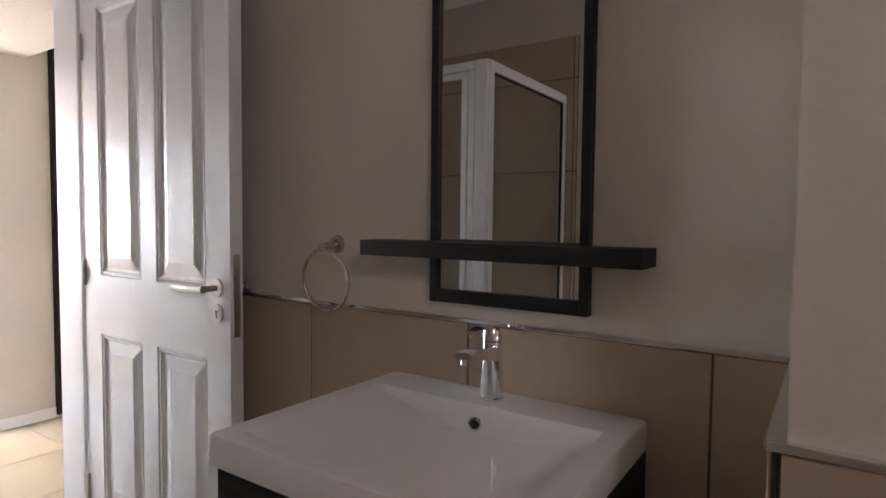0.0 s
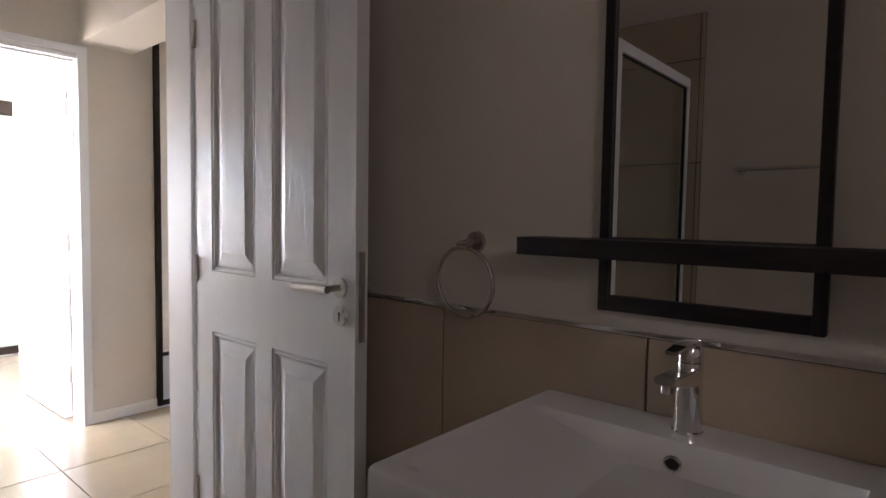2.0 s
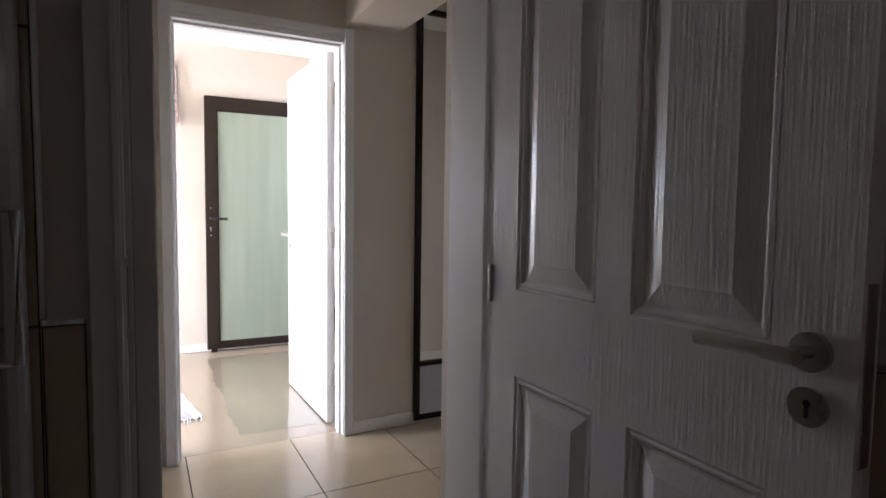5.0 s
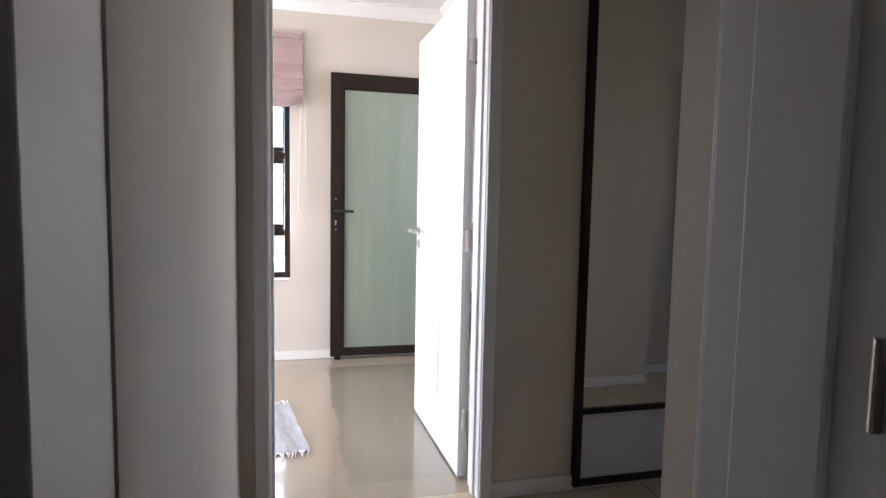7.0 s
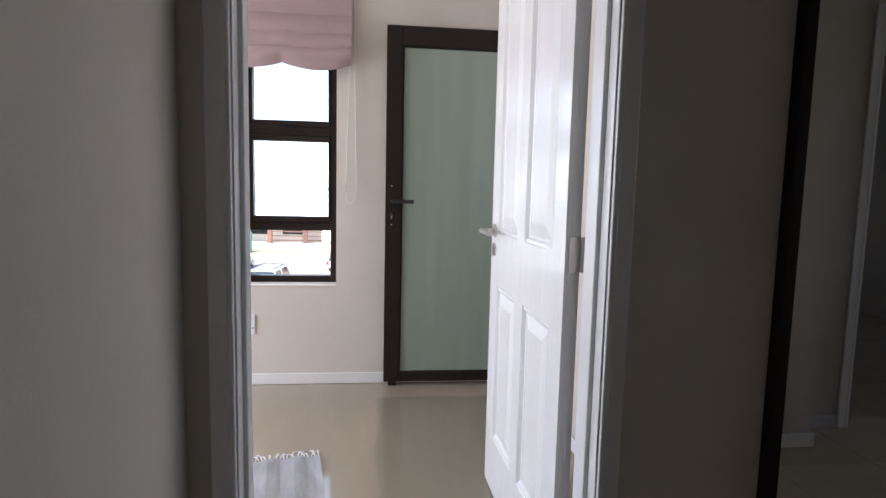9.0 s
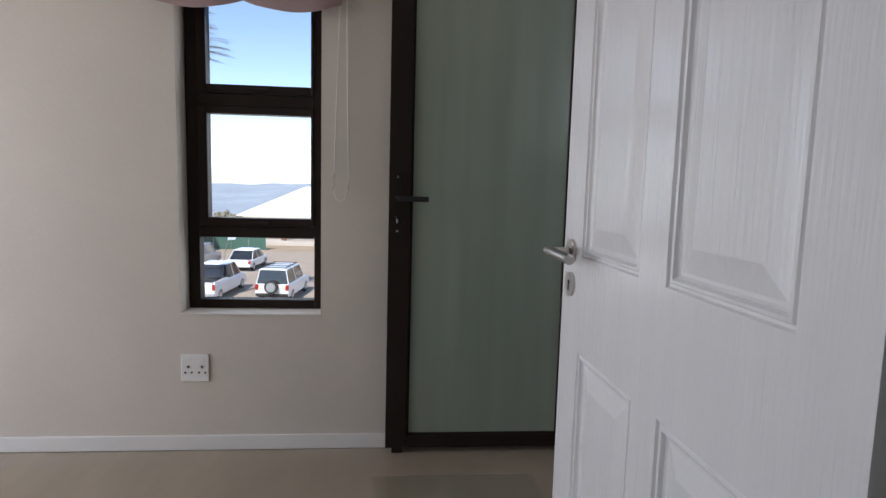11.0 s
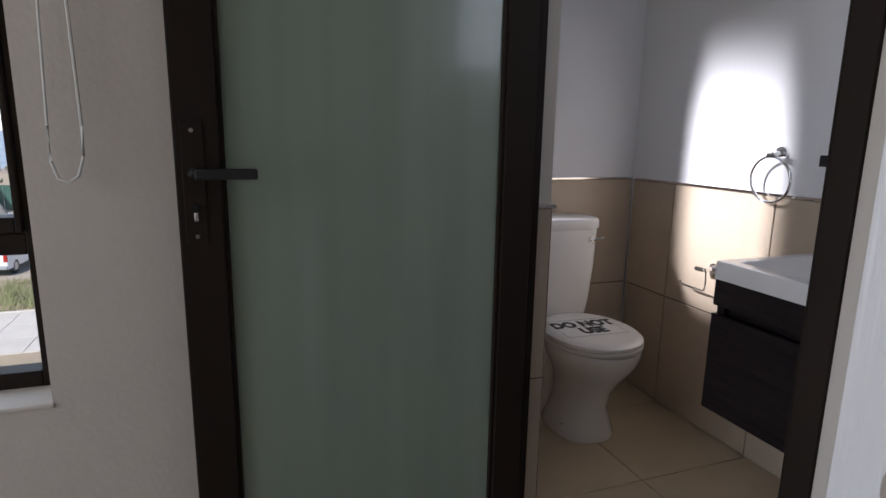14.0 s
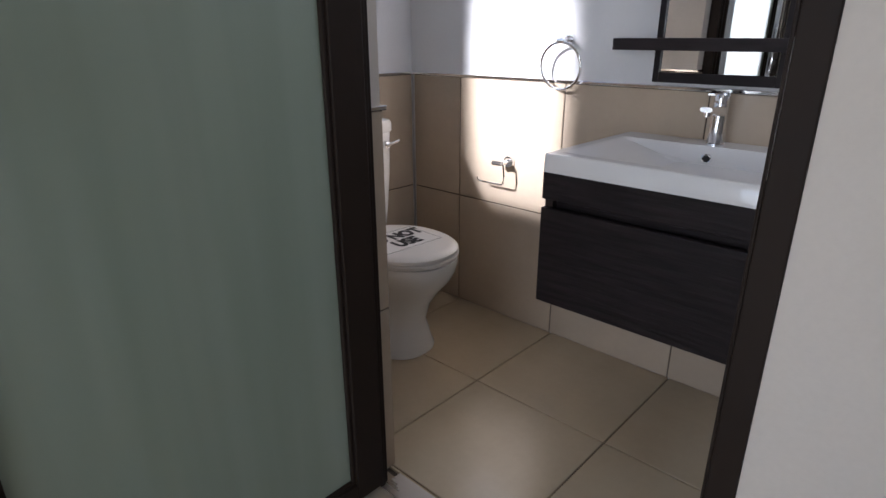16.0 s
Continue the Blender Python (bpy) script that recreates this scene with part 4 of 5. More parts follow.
def text_part(body, size, x, y, z, parent, material, bold=.0, squeeze=1.0, rot=(0, 0, 0)):
    cu = bpy.data.curves.new("lettering", "FONT")
    cu.body, cu.size, cu.align_x, cu.align_y, cu.extrude, cu.offset = body, size, "CENTER", "CENTER", .0002, bold
    tmp = bpy.data.objects.new("lettering", cu)
    scene.collection.objects.link(tmp)
    me = bpy.data.meshes.new_from_object(tmp.evaluated_get(bpy.context.evaluated_depsgraph_get()))
    bpy.data.objects.remove(tmp)
    me.materials.clear()
    me.materials.append(material)
    ob = new("lettering", me)
    ob.matrix_world = pose(x, y, z, *rot) @ Matrix.Diagonal((squeeze, 1, 1, 1))
    ob.parent = parent
    return ob


text_part("DO NOT", .084, 0, .036, .0012, note, INK, .0048, .80)
text_part("USE", .084, .008, -.040, .0012, note, INK, .0048, .80)

# assumed opening, placed out of view so the stand-in spot reaches the wall
w6 = thing("window_6_assumed", "assumed unseen narrow window that lets the spot lamp in", "", None, "", "structure")
bm = bmesh.new()
for a, b, c, d in ((.602, .618, 1.042, 1.948), (.932, .948, 1.042, 1.948), (.6185, .9315, 1.042, 1.06), (.6185, .9315, 1.93, 1.948)):
    bm_box(bm, XR + .018, XR + .054, a, b, c, d, .002)
part("frame", bm, ALU, w6)
p = part("pane", box(XR + .034, XR + .039, .614, .936, 1.056, 1.934), GLASS, w6)
p.visible_shadow = False

# assumed window that frames the passage's added fill light
ew = thing("window_4_assumed", "assumed dark-framed window at the end of the passage", "", None, "", "structure")
bm = bmesh.new()
for a, b, c, d in ((-3.398, -3.35, .902, 2.118), (-2.45, -2.402, .902, 2.118), (-3.3495, -2.4505, .902, .95), (-3.3495, -2.4505, 2.07, 2.118)):
    bm_box(bm, 5.06, 5.11, a, b, c, d, .003)
part("frame", bm, ALU, ew)
p = part("pane", box(5.082, 5.088, -3.352, -2.448, .948, 2.072), GLASS, ew)
p.visible_shadow = False


# ---- outdoors ----
GZ = -5.4
structure("ground", box(-900, 900, .6, 97, GZ - .4, GZ), GROUNDM, "dry open ground around the car park")
structure("ground_parking", box(-40, 22, 28.0, 52, GZ, GZ + .012), ASPH, "pale gravel car park")
pv = thing("pavement_1", "row of pale concrete paving slabs", "", None, "", "structure")
slab = mesh("paving_slab", box(-.612, .612, -.74, .74, 0, .045, .012), PAVEM)
for i in range(-16, 3):
    for j in range(3):
        s = new("paving_slab", slab)
        s.matrix_world = Matrix.Translation((i * 1.24 - .3, 21.75 - j * 1.5, GZ))
        s.parent = pv
structure("kerb", box(-24, 6, 22.51, 22.65, GZ, GZ + .07, .02), PAVEM, "concrete kerb edge")

bm = bmesh.new()
for k in range(9800):
    tuft = random.Random(k // 14)
    x = tuft.uniform(-17, 1) + random.gauss(0, .16)
    y = tuft.uniform(22.8, 27.6) + random.gauss(0, .16)
    h = tuft.uniform(.12, .62) * random.uniform(.4, 1.1)
    a, l = random.uniform(0, 6.28), random.uniform(-.25, .45)
    w = random.uniform(.008, .020)
    dx, dy = math.cos(a) * w, math.sin(a) * w
    p = [bm.verts.new(v) for v in ((x - dx, y - dy, GZ), (x + dx, y + dy, GZ), (x + l * .35 + dx * .7, y + dy * .7, GZ + h * .65), (x + l * .35 - dx * .7, y - dy * .7, GZ + h * .65), (x + l, y, GZ + h))]
    bm.faces.new(p[:4])
    bm.faces.new((p[3], p[2], p[4]))
tagged(solid("grass_strip", bm, GRASSM, "strip of tall dry green grass beside the car park", "grass"), kind="stuff")

# palm
palm = thing("palm_tree", "tall palm with wind-blown fronds and shaggy trunk", "tree", Matrix.Translation((-11.4, 26.5, GZ)))
bm = tube(bmesh.new(), [(.0, 0, 0), (.02, 0, 1.8), (-.02, 0, 3.4), (-.02, 0, 5.4), (.03, 0, 6.9), (.05, 0, 8.3), (.16, 0, 10.2), (.45, 0, 12.3)], [.19, .15, .17, .22, .20, .10, .085, .07], 14)
for k in range(170):
    z = random.uniform(3.4, 6.9)
    a = random.uniform(0, 6.28)
    r = .20
    c, s = math.cos(a), math.sin(a)
    h = random.uniform(.16, .42)
    tube(bm, [(r * c, r * s, z), ((r + .07) * c, (r + .07) * s, z + h * .6), ((r + .11) * c, (r + .11) * s, z + h)], [.034, .024, .006], 4)
part("trunk", bm, BARK, palm)
bm = bmesh.new()
for k in range(44):
    low = k >= 37
    az = random.uniform(-1.1, 1.1) if k % 4 else random.uniform(0, 6.28)
    el = random.uniform(-1.3, -.9) if low else random.uniform(.1, 1.45)
    L = random.uniform(1.6, 2.2) if low else random.uniform(2.0, 3.5)
    pts = []
    p = Vector((.45, 0, 12.2))
    d = Vector((math.cos(az) * math.cos(el), math.sin(az) * math.cos(el), math.sin(el)))
    for i in range(9):
        pts.append(p.copy())
        p = p + d * (L / 8)
        d = (d + Vector((.20, 0, -.10))).normalized()
    tube(bm, pts, [.018 - .0016 * i for i in range(9)], 4)
    for i in range(1, 9):
        t = (pts[i] - pts[i - 1]).normalized()
        side = t.cross(Vector((0, 0, 1)))
        side = side.normalized() if side.length > .01 else Vector((1, 0, 0))
        for f in (0, .14, .28, .42, .56, .7, .84):
            q = pts[i - 1].lerp(pts[i], f)
            for s in (-1, 1):
                tip = q + (side * s * .3 + t * .8 + Vector((.5, 0, random.uniform(-.5, .1)))).normalized() * random.uniform(.3, .65)
                w = t * .011
                bm.faces.new([bm.verts.new(v) for v in (q - w, q + w, q.lerp(tip, .6) + w * .7, tip, q.lerp(tip, .6) - w * .7)])
part("crown", bm, FROND, palm)
for bx, lean in ((-.10, -.35), (.02, -.12)):
    bm = tube(bmesh.new(), [(bx, 0, 6.6), (bx + lean * .9, .05, 8.3), (bx + lean * .8, .05, 9.8), (bx + lean * .1 + .2, 0, 11.2)], [.035, .03, .024, .012], 6)
    part("dry_stem", bm, BARK, palm)


def car(name, label, at, paint, L, W, H, cabin, style):
    """A parked car: body with wheel arches, glasshouse, lamps, plate and four wheels. Front towards +x."""
    ob = thing(name, label, "car", at, "parked cars")
    hb, w = H * .56, W / 2
    # side outline of the lower body
    out = [(-L / 2, .34), (-L / 2 - .02, .55), (-L / 2 + .01, hb), (L / 2 - .75, hb), (L / 2 - .12, hb - .12), (L / 2, .55), (L / 2 - .02, .30)]
    low = []
    for cx in (L / 2 - .78, -L / 2 + .80):
        low += [(cx + .36 * math.cos(a), .30 + .36 * math.sin(a)) for a in [k * math.pi / 8 for k in range(9)]]
    ring = out + low
    bm = bmesh.new()
    rows = []
    for y, k in ((-w, 1), (-w * .97, 1), (w * .97, 1), (w, 1)):
        ins = .05 if abs(y) == w else 0
        rows.append([(x * (1 - ins * .4), y * (1.0 if ins == 0 else 1.0), z - (ins if z > .5 else 0)) for x, z in ring])
    loft(bm, rows)
    part("body", bm, paint, ob)
    (x0, x1, x2, x3) = cabin
    bm = bmesh.new()
    loft(bm, [[(x0, -w * .95, hb - .02), (x3, -w * .95, hb - .02), (x3, w * .95, hb - .02), (x0, w * .95, hb - .02)],
              [(x1, -w * .78, H - .05), (x2, -w * .78, H - .05), (x2, w * .78, H - .05), (x1, w * .78, H - .05)]])
    part("windows", bm, CARGLASS, ob, "dark car windows")
    bm = loft(bmesh.new(), [[(x1 - .03, -w * .80, H - .06), (x2 + .03, -w * .80, H - .06), (x2 + .03, w * .80, H - .06), (x1 - .03, w * .80, H - .06)],
                            [(x1 + .03, -w * .72, H), (x2 - .05, -w * .72, H), (x2 - .05, w * .72, H), (x1 + .03, w * .72, H)]])
    part("roof", bm, paint, ob)
    for s in (-1, 1):
        for xa, xb in ((x0, x1), (x3, x2), ((x0 + x3) / 2 - .05, (x1 + x2) / 2 - .02)):
            part("pillar", tube(bmesh.new(), [(xa, s * w * .955, hb - .02), (xb, s * w * .785, H - .05)], .026, 6), CARDARK if style == "pickup" and xa == x0 else paint, ob)
    for cx in (L / 2 - .78, -L / 2 + .80):
        for s in (-1, 1):
            wh = part("wheel", rod(bmesh.new(), (cx, s * (w - .20), .32), (cx, s * (w - .005), .32), .32, n=22), TYRE, ob)
            part("rim", rod(bmesh.new(), (cx, s * (w - .02), .32), (cx, s * (w + .004), .32), .20, n=16), CARSILVER, wh)
    for s in (-1, 1):
        part("tail_lamp", box(-L / 2 - .03, -L / 2 + .05, min(s * w * .99, s * w * .80), max(s * w * .99, s * w * .80), hb * .66, hb * .97, .01), REDLAMP, ob)
        part("headlamp", box(L / 2 - .16, L / 2 + .0, min(s * w * .97, s * w * .62), max(s * w * .97, s * w * .62), hb * .66, hb * .84, .02), CHROME, ob)
    part("number_plate", box(-L / 2 - .035, -L / 2 - .02, -.26, .26, hb * .42, hb * .55), PAPER, ob)
    part("bumper", box(-L / 2 - .06, -L / 2 + .10, -w * .97, w * .97, .32, .50, .03), CARSILVER if style == "pickup" else BLACK if style == "suv" else paint, ob)
    if style == "pickup":
        for s in (-1, 1):
            part("bed_rail", box(-L / 2 + .03, x0 - .01, min(s * w * .86, s * w * .985), max(s * w * .86, s * w * .985), hb - .03, hb + .09, .02), paint, ob)
        part("bed_liner", box(x0 - .30, x0 - .02, -w * .85, w * .85, hb + .014, hb + .10, .02), CARDARK, ob, "dark load bed liner")
        # flat dark plate imitates the shaded hollow of the open bed
        part("bed_hollow_plate", box(-L / 2 + .08, x0 - .02, -w * .86, w * .86, hb - .02, hb + .012), CARDARK, ob, "dark plate in place of the shaded open load bed")
        part("tailgate", box(-L / 2 - .035, -L / 2 + .03, -w * .84, w * .84, .55, hb + .09, .015), paint, ob)
        part("roll_bar", tube(bmesh.new(), [(x0 - .55, -w * .85, hb), (x0 - .12, -w * .75, H - .12), (x0 - .12, w * .75, H - .12), (x0 - .55, w * .85, hb)], .04, 8), CARDARK, ob)
    if style == "suv":
        wheel = part("spare_wheel", rod(bmesh.new(), (-L / 2 - .24, 0, hb * .86), (-L / 2 - .03, 0, hb * .86), .36, n=24), TYRE, ob, "spare wheel on the tailgate")
        part("wheel_cover", rod(bmesh.new(), (-L / 2 - .26, 0, hb * .86), (-L / 2 - .235, 0, hb * .86), .25, n=24), CARSILVER, wheel)
        bm = bmesh.new()
        for s in (-1, 1):
            tube(bm, [(x1 + .1, s * w * .7, H + .06), (x2 - .1, s * w * .7, H + .06)], .025, 6)
        for k in range(4):
            xx = x1 + .2 + k * (x2 - x1 - .4) / 3
            tube(bm, [(xx, -w * .7, H), (xx, -w * .7, H + .06), (xx, w * .7, H + .06), (xx, w * .7, H)], .02, 6)
        part("roof_rack", bm, BLACK, ob, "black roof rack")
    return ob


def parked(x, y, deg):
    return pose(x, y, GZ + .012, 0, 0, deg)


car("pickup_truck", "white double-cab pickup truck with open load bed", parked(-10.02, 31.3, 86), CARWHITE, 5.2, 1.86, 1.80, (-.60, -.35, 1.0, 1.6), "pickup")
car("hatchback_car", "white small hatchback parked facing the grass", parked(-12.45, 30.6, -100), CARWHITE, 4.0, 1.70, 1.47, (-1.85, -1.45, .45, 1.15), "hatch")
car("off_road_car", "white off-road car with spare wheel and roof rack", parked(-6.15, 31.1, 84), CARWHITE, 4.4, 1.82, 1.80, (-2.12, -2.0, .55, 1.05), "suv")
car("sedan_car", "white sedan parked in the second row", parked(-10.75, 41.8, 86), CARWHITE, 4.5, 1.76, 1.45, (-1.75, -1.05, .45, 1.25), "sedan")
car("off_road_car", "silver off-road car with spare wheel on its back", parked(-14.5, 42.4, 86), CARSILVER, 4.4, 1.82, 1.72, (-2.12, -2.0, .55, 1.05), "suv")
car("hatchback_car", "blue hatchback in the far row", parked(-17.6, 43.6, 88), CARBLUE, 4.0, 1.70, 1.5, (-1.85, -1.5, .45, 1.15), "hatch")
car("hatchback_car", "silver car near the sales office", parked(-2.6, 42.5, 80), CARSILVER, 4.1, 1.72, 1.5, (-1.85, -1.5, .45, 1.15), "hatch")

car("hatchback_car", "white hatchback parked below the window beside the paving", parked(-9.45, 16.9, 4), CARWHITE, 4.0, 1.70, 1.47, (-1.85, -1.45, .45, 1.15), "hatch")

# sales office with brown posts and a large sign, white tent roof behind
of = thing("sales_office", "low building with brown posts, terrace and white sheet roof", "building", Matrix.Translation((-5.55, 59.4, GZ)) @ Matrix.Diagonal((1.538, 1.538, 1.538, 1)))
part("wall", box(-5.6, 7.5, 1.4, 7.0, 0, 1.836), RENDERW, of)
part("roof", loft(bmesh.new(), [[(-7.0, .0, 1.84), (8.1, .0, 1.84), (8.1, 8.0, 1.84), (-7.0, 8.0, 1.84)], [(-2.9, 3.9, 3.85), (4.8, 3.9, 3.85), (4.8, 4.1, 3.85), (-2.9, 4.1, 3.85)]]), ROOFW, of, "white sheet roof")
for x in (-6.2, -3.8, -1.4, 1.0, 3.4, 5.8, 7.8):
    part("post", box(x - .16, x + .16, .1, .42, 0, 1.83, .01), BRICKB, of)
for x in (-4.6, -2.4, 4.6):
    w_ = part("window", box(x - .7, x + .7, 1.32, 1.4, .7, 1.5), CARGLASS, of)
    part("frame", box(x - .75, x + .75, 1.30, 1.33, 1.5, 1.56), BRICKB, w_)
for z in (.4, .7, 1.0):
    part("fence_rail", box(-3.6, .8, .02, .08, z - .03, z + .03), BRICKB, of)
part("fascia", box(-6.5, 8.0, -.06, .02, 1.74, 1.86), RENDERW, of)
part("sign_board", box(-.2, 1.5, -.16, -.06, .35, 1.7, .01), PAPER, of, "large white sign board")
text_part("Pr", .75, .45, -.165, 1.2, of, INK, rot=(90, 0, 0))
part("terrace", box(-6.2, 7.7, -1.4, 1.2, 0, .18), PAVEM, of)
fl = thing("banner_flag", "white and blue feather banner on a pole", "flag", Matrix.Translation((-13.2, 45.2, GZ)))
part("pole", tube(bmesh.new(), [(-.3, 0, 0), (.0, 0, 1.7), (.62, 0, 3.6)], .025, 8), STEEL, fl)
bm = loft(bmesh.new(), [[(x, -.004, z), (x2, -.004, z2), (x2, .004, z2), (x, .004, z)] for x, z, x2, z2 in ((.0, 1.7, .62, 1.75), (.28, 2.6, .95, 2.5), (.62, 3.6, 1.25, 3.25))])
part("cloth", bm, mat("banner_cloth", (.58, .65, .80), .8, var=.25, scale=2.5), fl, "pale blue banner cloth")


def shed(x, y, w, d, h, roof, label):
    ob = thing("shed", label, "building", Matrix.Translation((x, y, GZ)), "distant sheds")
    part("wall", box(-w / 2, w / 2, -d / 2, d / 2, 0, h), RENDERW, ob)
    part("roof", loft(bmesh.new(), [[(-w / 2 - .3, -d / 2 - .3, h), (w / 2 + .3, -d / 2 - .3, h), (w / 2 + .3, d / 2 + .3, h), (-w / 2 - .3, d / 2 + .3, h)], [(-w / 2 - .3, -.1, h + .4), (w / 2 + .3, -.1, h + .4), (w / 2 + .3, .1, h + .4), (-w / 2 - .3, .1, h + .4)]]), roof, ob)
    for k in range(int(w // 3)):
        part("opening", box(-w / 2 + 1 + k * 3, -w / 2 + 2.2 + k * 3, -d / 2 - .03, -d / 2, .3, h - .5), CARGLASS, ob)


shed(-18.9, 51.0, 3.1, 3.0, 2.35, ROOFW, "small white hut with a flat sheet roof")
shed(-24.5, 56.0, 6.5, 3.5, 1.9, ROOFG, "long shed with green sheet roof")
gf = thing("site_fence", "green sheeted fence around the building site", "fence")
for k in range(4):
    part("panel", box(-18.2 + k * 1.6, -16.64 + k * 1.6, 53.0, 53.04, GZ + .05, GZ + 2.0), ROOFG, gf)
    part("post", box(-18.23 + k * 1.6, -18.17 + k * 1.6, 53.05, 53.11, GZ, GZ + 2.1), STEEL, gf)

# bushes beyond the fence, then falling fields and the far hill
bm = bmesh.new()
for _ in range(108):
    y = random.uniform(70, 97) if _ < 70 else random.uniform(97, 560)
    x = -y * random.uniform(.05, .60)
    s = random.uniform(.4, .9) * (1 if y < 97 else 1 + y / 260)
    g = GZ - (max(0, y - 97) * .060)
    for k in range(7):
        c = Vector((x + random.uniform(-s, s), y + random.uniform(-s, s), g + s * random.uniform(.2, 1.0)))
        bmesh.ops.create_icosphere(bm, subdivisions=1, radius=s * random.uniform(.25, .5), matrix=Matrix.Translation(c) @ pose(0, 0, 0, random.uniform(0, 90), 0, random.uniform(0, 90)))
for v in bm.verts:
    v.co += Vector([random.uniform(-.2, .2) for _ in range(3)])
tagged(solid("far_trees", bm, TREEM, "scattered far bushes on the falling fields", "trees"), kind="stuff")


def land(name, stops, material, label, rough):
    """A wide strip of country: stops are (y, height, unevenness)."""
    bm = bmesh.new()
    rows = []
    for y, z, u in stops:
        rows.append([bm.verts.new((x, y, z + u * (noise.noise(Vector((x * .0021, y * .01, 1.7))) + .4 * noise.noise(Vector((x * .011, y * .02, 4)))))) for x in range(-2400, 1201, 40)])
    for A, B in zip(rows, rows[1:]):
        for i in range(len(A) - 1):
            bm.faces.new((A[i], A[i + 1], B[i + 1], B[i]))
    tagged(new(name, mesh(name, bm, material)), label, "", "", "structure")


FIELD = mat("dry_fields", (.27, .205, .165), 1.0, var=.22, scale=.012, fine=.12, bscale=.05, stretch=(.4, 1, 1))
# distance haze is painted into the hill's blue-grey base colour
HILL = mat("haze_tinted_hill", (.27, .325, .375), 1.0, var=.16, scale=.012, fine=.14, bscale=.07, stretch=(1, .4, 1))
land("ground_fields", [(96.9, GZ - .01, 0), (200, -11.5, .4), (330, -20, .8), (480, -29, 1.2), (620, -36.5, 1.5)], FIELD, "brown dry fields falling into the valley", 1)
land("backdrop", [(600, -37, 1), (800, -38, 3), (1100, -37, 5), (1500, -33, 7), (1900, -27, 8), (2250, -21, 14), (2500, -17, 20), (3000, -50, 0)], HILL, "long hill on the horizon, coloured blue for haze", 1)
bm = bmesh.new()
for _ in range(60):
    f = random.random()
    y = 700 + f * 1500
    x = -y * random.uniform(.0, .6)
    z = -38 + max(0, y - 1000) / 1300 * 16
    w = random.uniform(.5, 1.8)
    bm_box(bm, x - w, x + w, y - 8, y - 4, z, z + random.uniform(1.0, 2.6))
tagged(solid("far_houses", bm, RENDERW, "tiny pale houses scattered over the hillside", "houses"), kind="stuff")


# ---- tiles, joint by joint ----
def tile_mesh(w, h, t, material, bev=.0015):
    """A tile lying in x and z, front towards -y."""
    bm = bmesh.new()
    b = bev
    back = [(0, t, 0), (w, t, 0), (w, t, h), (0, t, h)]
    mid = [(0, b, 0), (w, b, 0), (w, b, h), (0, b, h)]
    front = [(b, 0, b), (w - b, 0, b), (w - b, 0, h - b), (b, 0, h - b)]
    loft(bm, [back, mid, front], False)
    bm.faces.new([v for v in bm.verts][8:12])
    return mesh("tile", bm, material)


_tiles = {}
G = .0045


def lay(parent, m, u0, u1, v0, v1, material, t=.009):
    w, h = round(u1 - u0 - G, 4), round(v1 - v0 - G, 4)
    key = (w, h, material.name, t)
    if key not in _tiles:
        _tiles[key] = tile_mesh(w, h, t, material)
    ob = new("tile", _tiles[key])
    ob.matrix_world = m @ Matrix.Translation((u0 + G / 2, 0, v0 + G / 2))
    ob.parent = parent


def cuts(lo, hi, at, step=.5):
    k = math.ceil((lo - at) / step + 1e-6)
    out = [lo]
    while at + k * step < hi - .01:
        if at + k * step > lo + .01:
            out.append(at + k * step)
        k += 1
    return out + [hi]


def tiled(name, m, lo, hi, at, zs, material, label, grout_t=.005):
    """Tiles over a stretch of wall: m carries local x along the wall and -y out of it."""
    ob = thing(name, label, "", None, "", "structure")
    gb = part("grout", box(lo, hi, -grout_t, -.0002, zs[0], zs[-1]), GROUT, ob, "dark grout")
    gb.matrix_world = m
    us = cuts(lo, hi, at)
    for a, b in zip(us, us[1:]):
        for c, d in zip(zs, zs[1:]):
            lay(ob, m @ Matrix.Translation((0, -.009, 0)), a, b, c, d, material)
    return ob


def edge_trim(x0, x1, y0, y1, z=1.0):
    structure("trim", box(x0, x1, y0, y1, z, z + .011, .002), CHROME, "thin polished metal tile trim")


ZS = [0, .5, 1.0]
FACE_W = lambda x: Matrix.Translation((x, 0, 0)) @ pose(0, 0, 0, 0, 0, -90)  # local x runs towards -y
tiled("wall_tiles_bath_east", FACE_W(XB), 3.875, 5.992, 4.875, ZS, TILE, "beige half-height wall tiles behind the basin")
edge_trim(XB - .0115, XB, -5.9904, Y1)
tiled("wall_tiles_nib_face", FACE_W(-.030), 6.004, 7.19, 6.004, ZS, TILE, "beige half-height tiles on the projecting wall")
edge_trim(-.0415, -.030, -7.19, -5.991)
FACE_S = lambda y: Matrix.Translation((0, y, 0))                              # faces -y
FACE_N = lambda y: Matrix.Translation((0, y, 0)) @ pose(0, 0, 0, 0, 0, 180)    # faces +y
tiled("wall_tiles_nib_side", FACE_N(-6.002), -.394, .028, -.394, ZS, TILE, "beige half-height tiles on the projecting wall's side")
edge_trim(-.0298, XB - .012, -6.0098, -5.9905)
tiled("wall_tiles_bath_north", FACE_S(Y1), -.630, XL1 - .075, -.630, ZS, TILE, "beige half-height tiles beside the bathroom door")
edge_trim(-.6295, XL1 - .075, Y1 - .0115, Y1)
ZF = [0, .5, 1.0, 1.5, 2.0, 2.22]
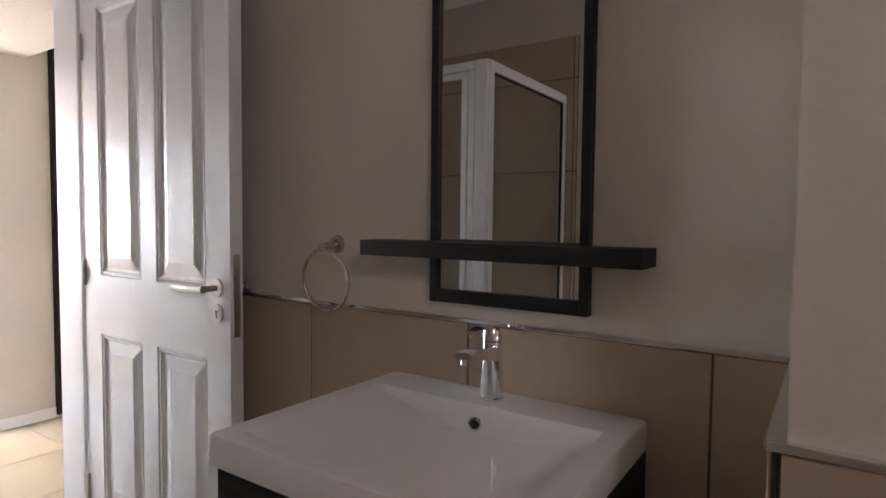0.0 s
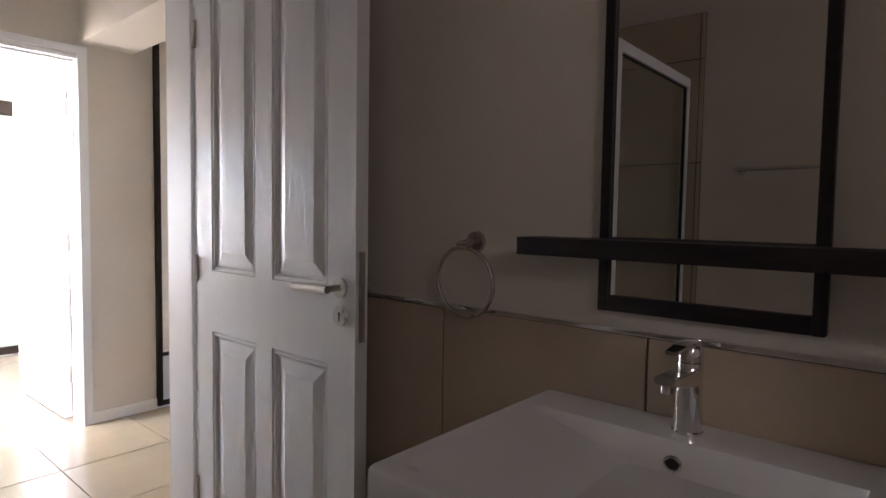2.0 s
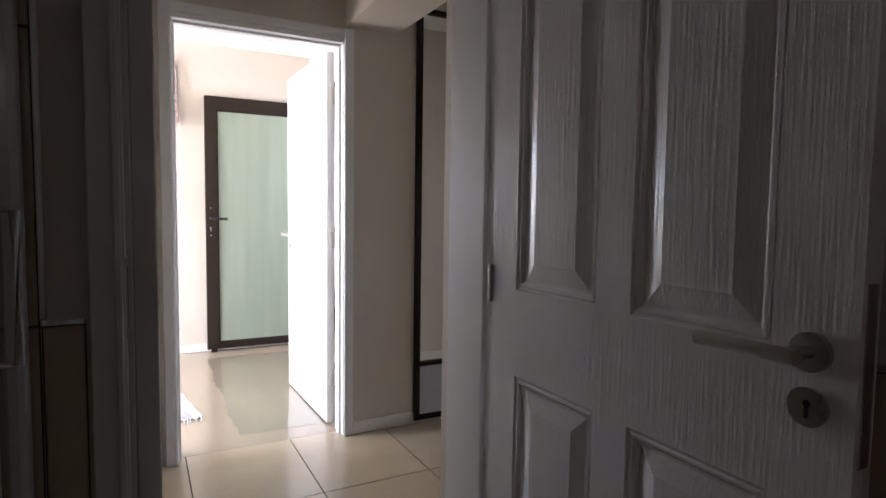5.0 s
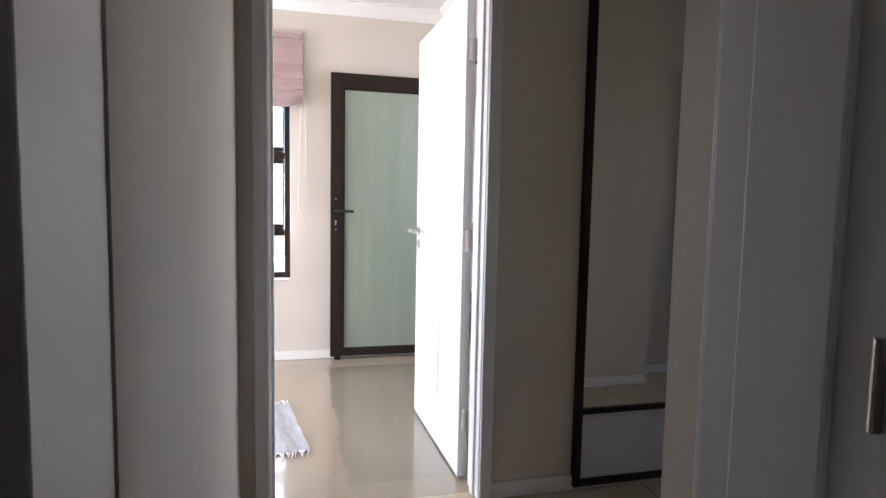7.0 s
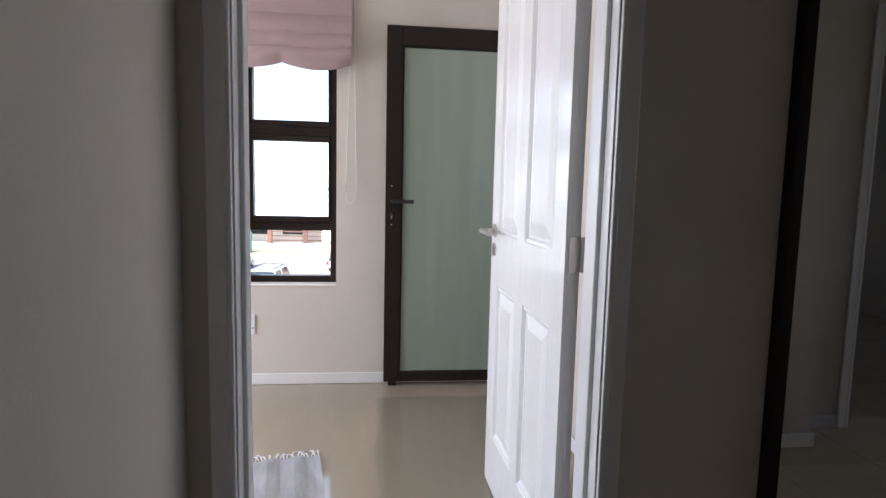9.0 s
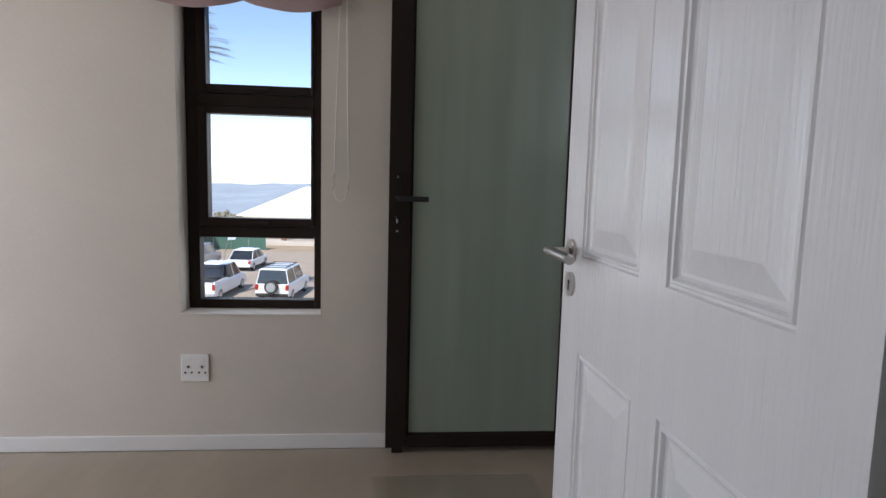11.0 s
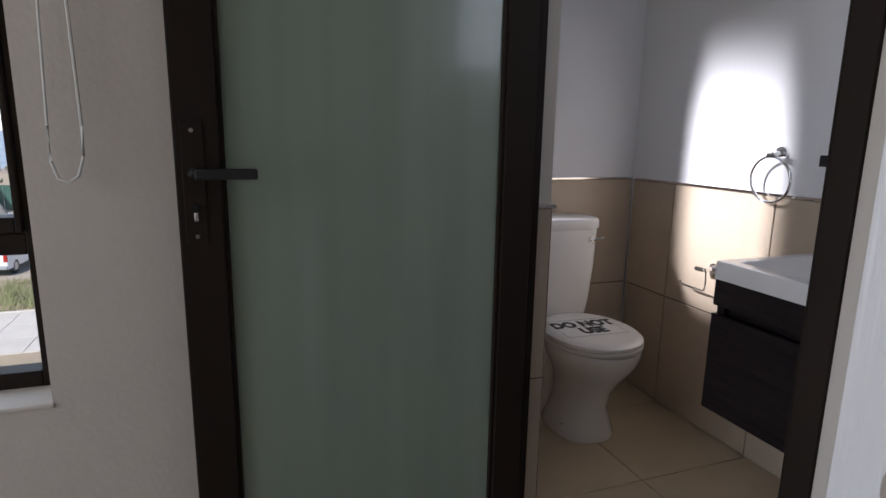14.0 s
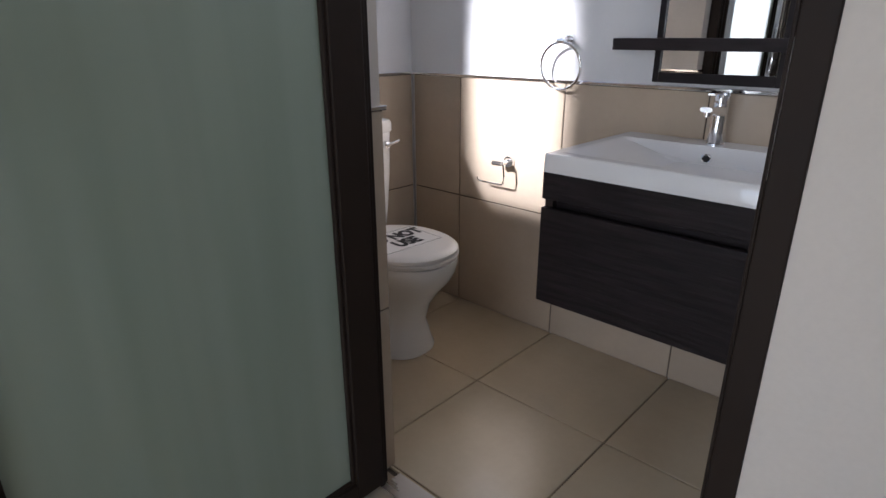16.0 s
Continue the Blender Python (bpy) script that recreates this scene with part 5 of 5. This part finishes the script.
tiled("wall_tiles_shower_side", FACE_S(Y1), XW + .010, -.632, -1.132, ZF, TILE, "beige full-height shower wall tiles")
structure("trim", box(-.6318, -.6205, Y1 - .0115, Y1, 1.012, 2.22, .002), CHROME, "thin upright metal tile trim")
FACE_E = lambda x: Matrix.Translation((x, 0, 0)) @ pose(0, 0, 0, 0, 0, 90)      # faces +x, local x runs towards +y
tiled("wall_tiles_shower", FACE_E(XW), -4.885, Y1 - .012, -4.362, ZF, TILE, "beige full-height shower wall tiles")
tiled("wall_tiles_ensuite_east", FACE_W(XE + .01), -.940, 1.29, -.167, ZS, TILE, "beige half-height wall tiles behind the basin")
edge_trim(XE - .0015, XE + .01, -1.29, YE)
tiled("wall_tiles_ensuite_north", FACE_S(YE + .01), XR + TW + .01, XE, 1.43, ZS, TILE, "beige half-height wall tiles behind the toilet")
edge_trim(XR + TW + .01, XE - .002, YE - .0015, YE + .01)
tiled("wall_tiles_ensuite_west", FACE_E(XR + TW), .067, YE - .002, .067, ZS, TILE, "beige tiles on the side wall by the doorway")
edge_trim(XR + TW, XR + TW + .0115, .067, YE - .002)
tiled("wall_tiles_reveal", FACE_S(.066), XR + .012, XR + TW, 0, ZS, TILE, "narrow tiled door reveal")
edge_trim(XR + .012, XR + TW + .0115, .0545, .066)


def floor_tiles(name, xs, ys, material, label, keep=lambda x, y: True):
    ob = thing(name, label, "", None, "", "structure")
    for a, b in zip(xs, xs[1:]):
        for c, d in zip(ys, ys[1:]):
            if keep((a + b) / 2, (c + d) / 2):
                lay(ob, Matrix.Translation((0, 0, 0)) @ pose(0, 0, 0, -90, 0, 0), a, b, c, d, material, .008)


FTX, FTY = .195, -2.715
floor_tiles("floor_tiles", cuts(XW, 4.99, FTX), [y for y in cuts(-7.19, Y2 + .07, FTY) if y < -2.5 or y > Y2 + .06], FTILE, "large cream floor tiles with dark joints")
floor_tiles("floor_tiles_ensuite", cuts(XR + .051, XE + .008, 1.430), cuts(-1.29, YE + .008, .160), FTILE, "large cream floor tiles of the second bathroom")
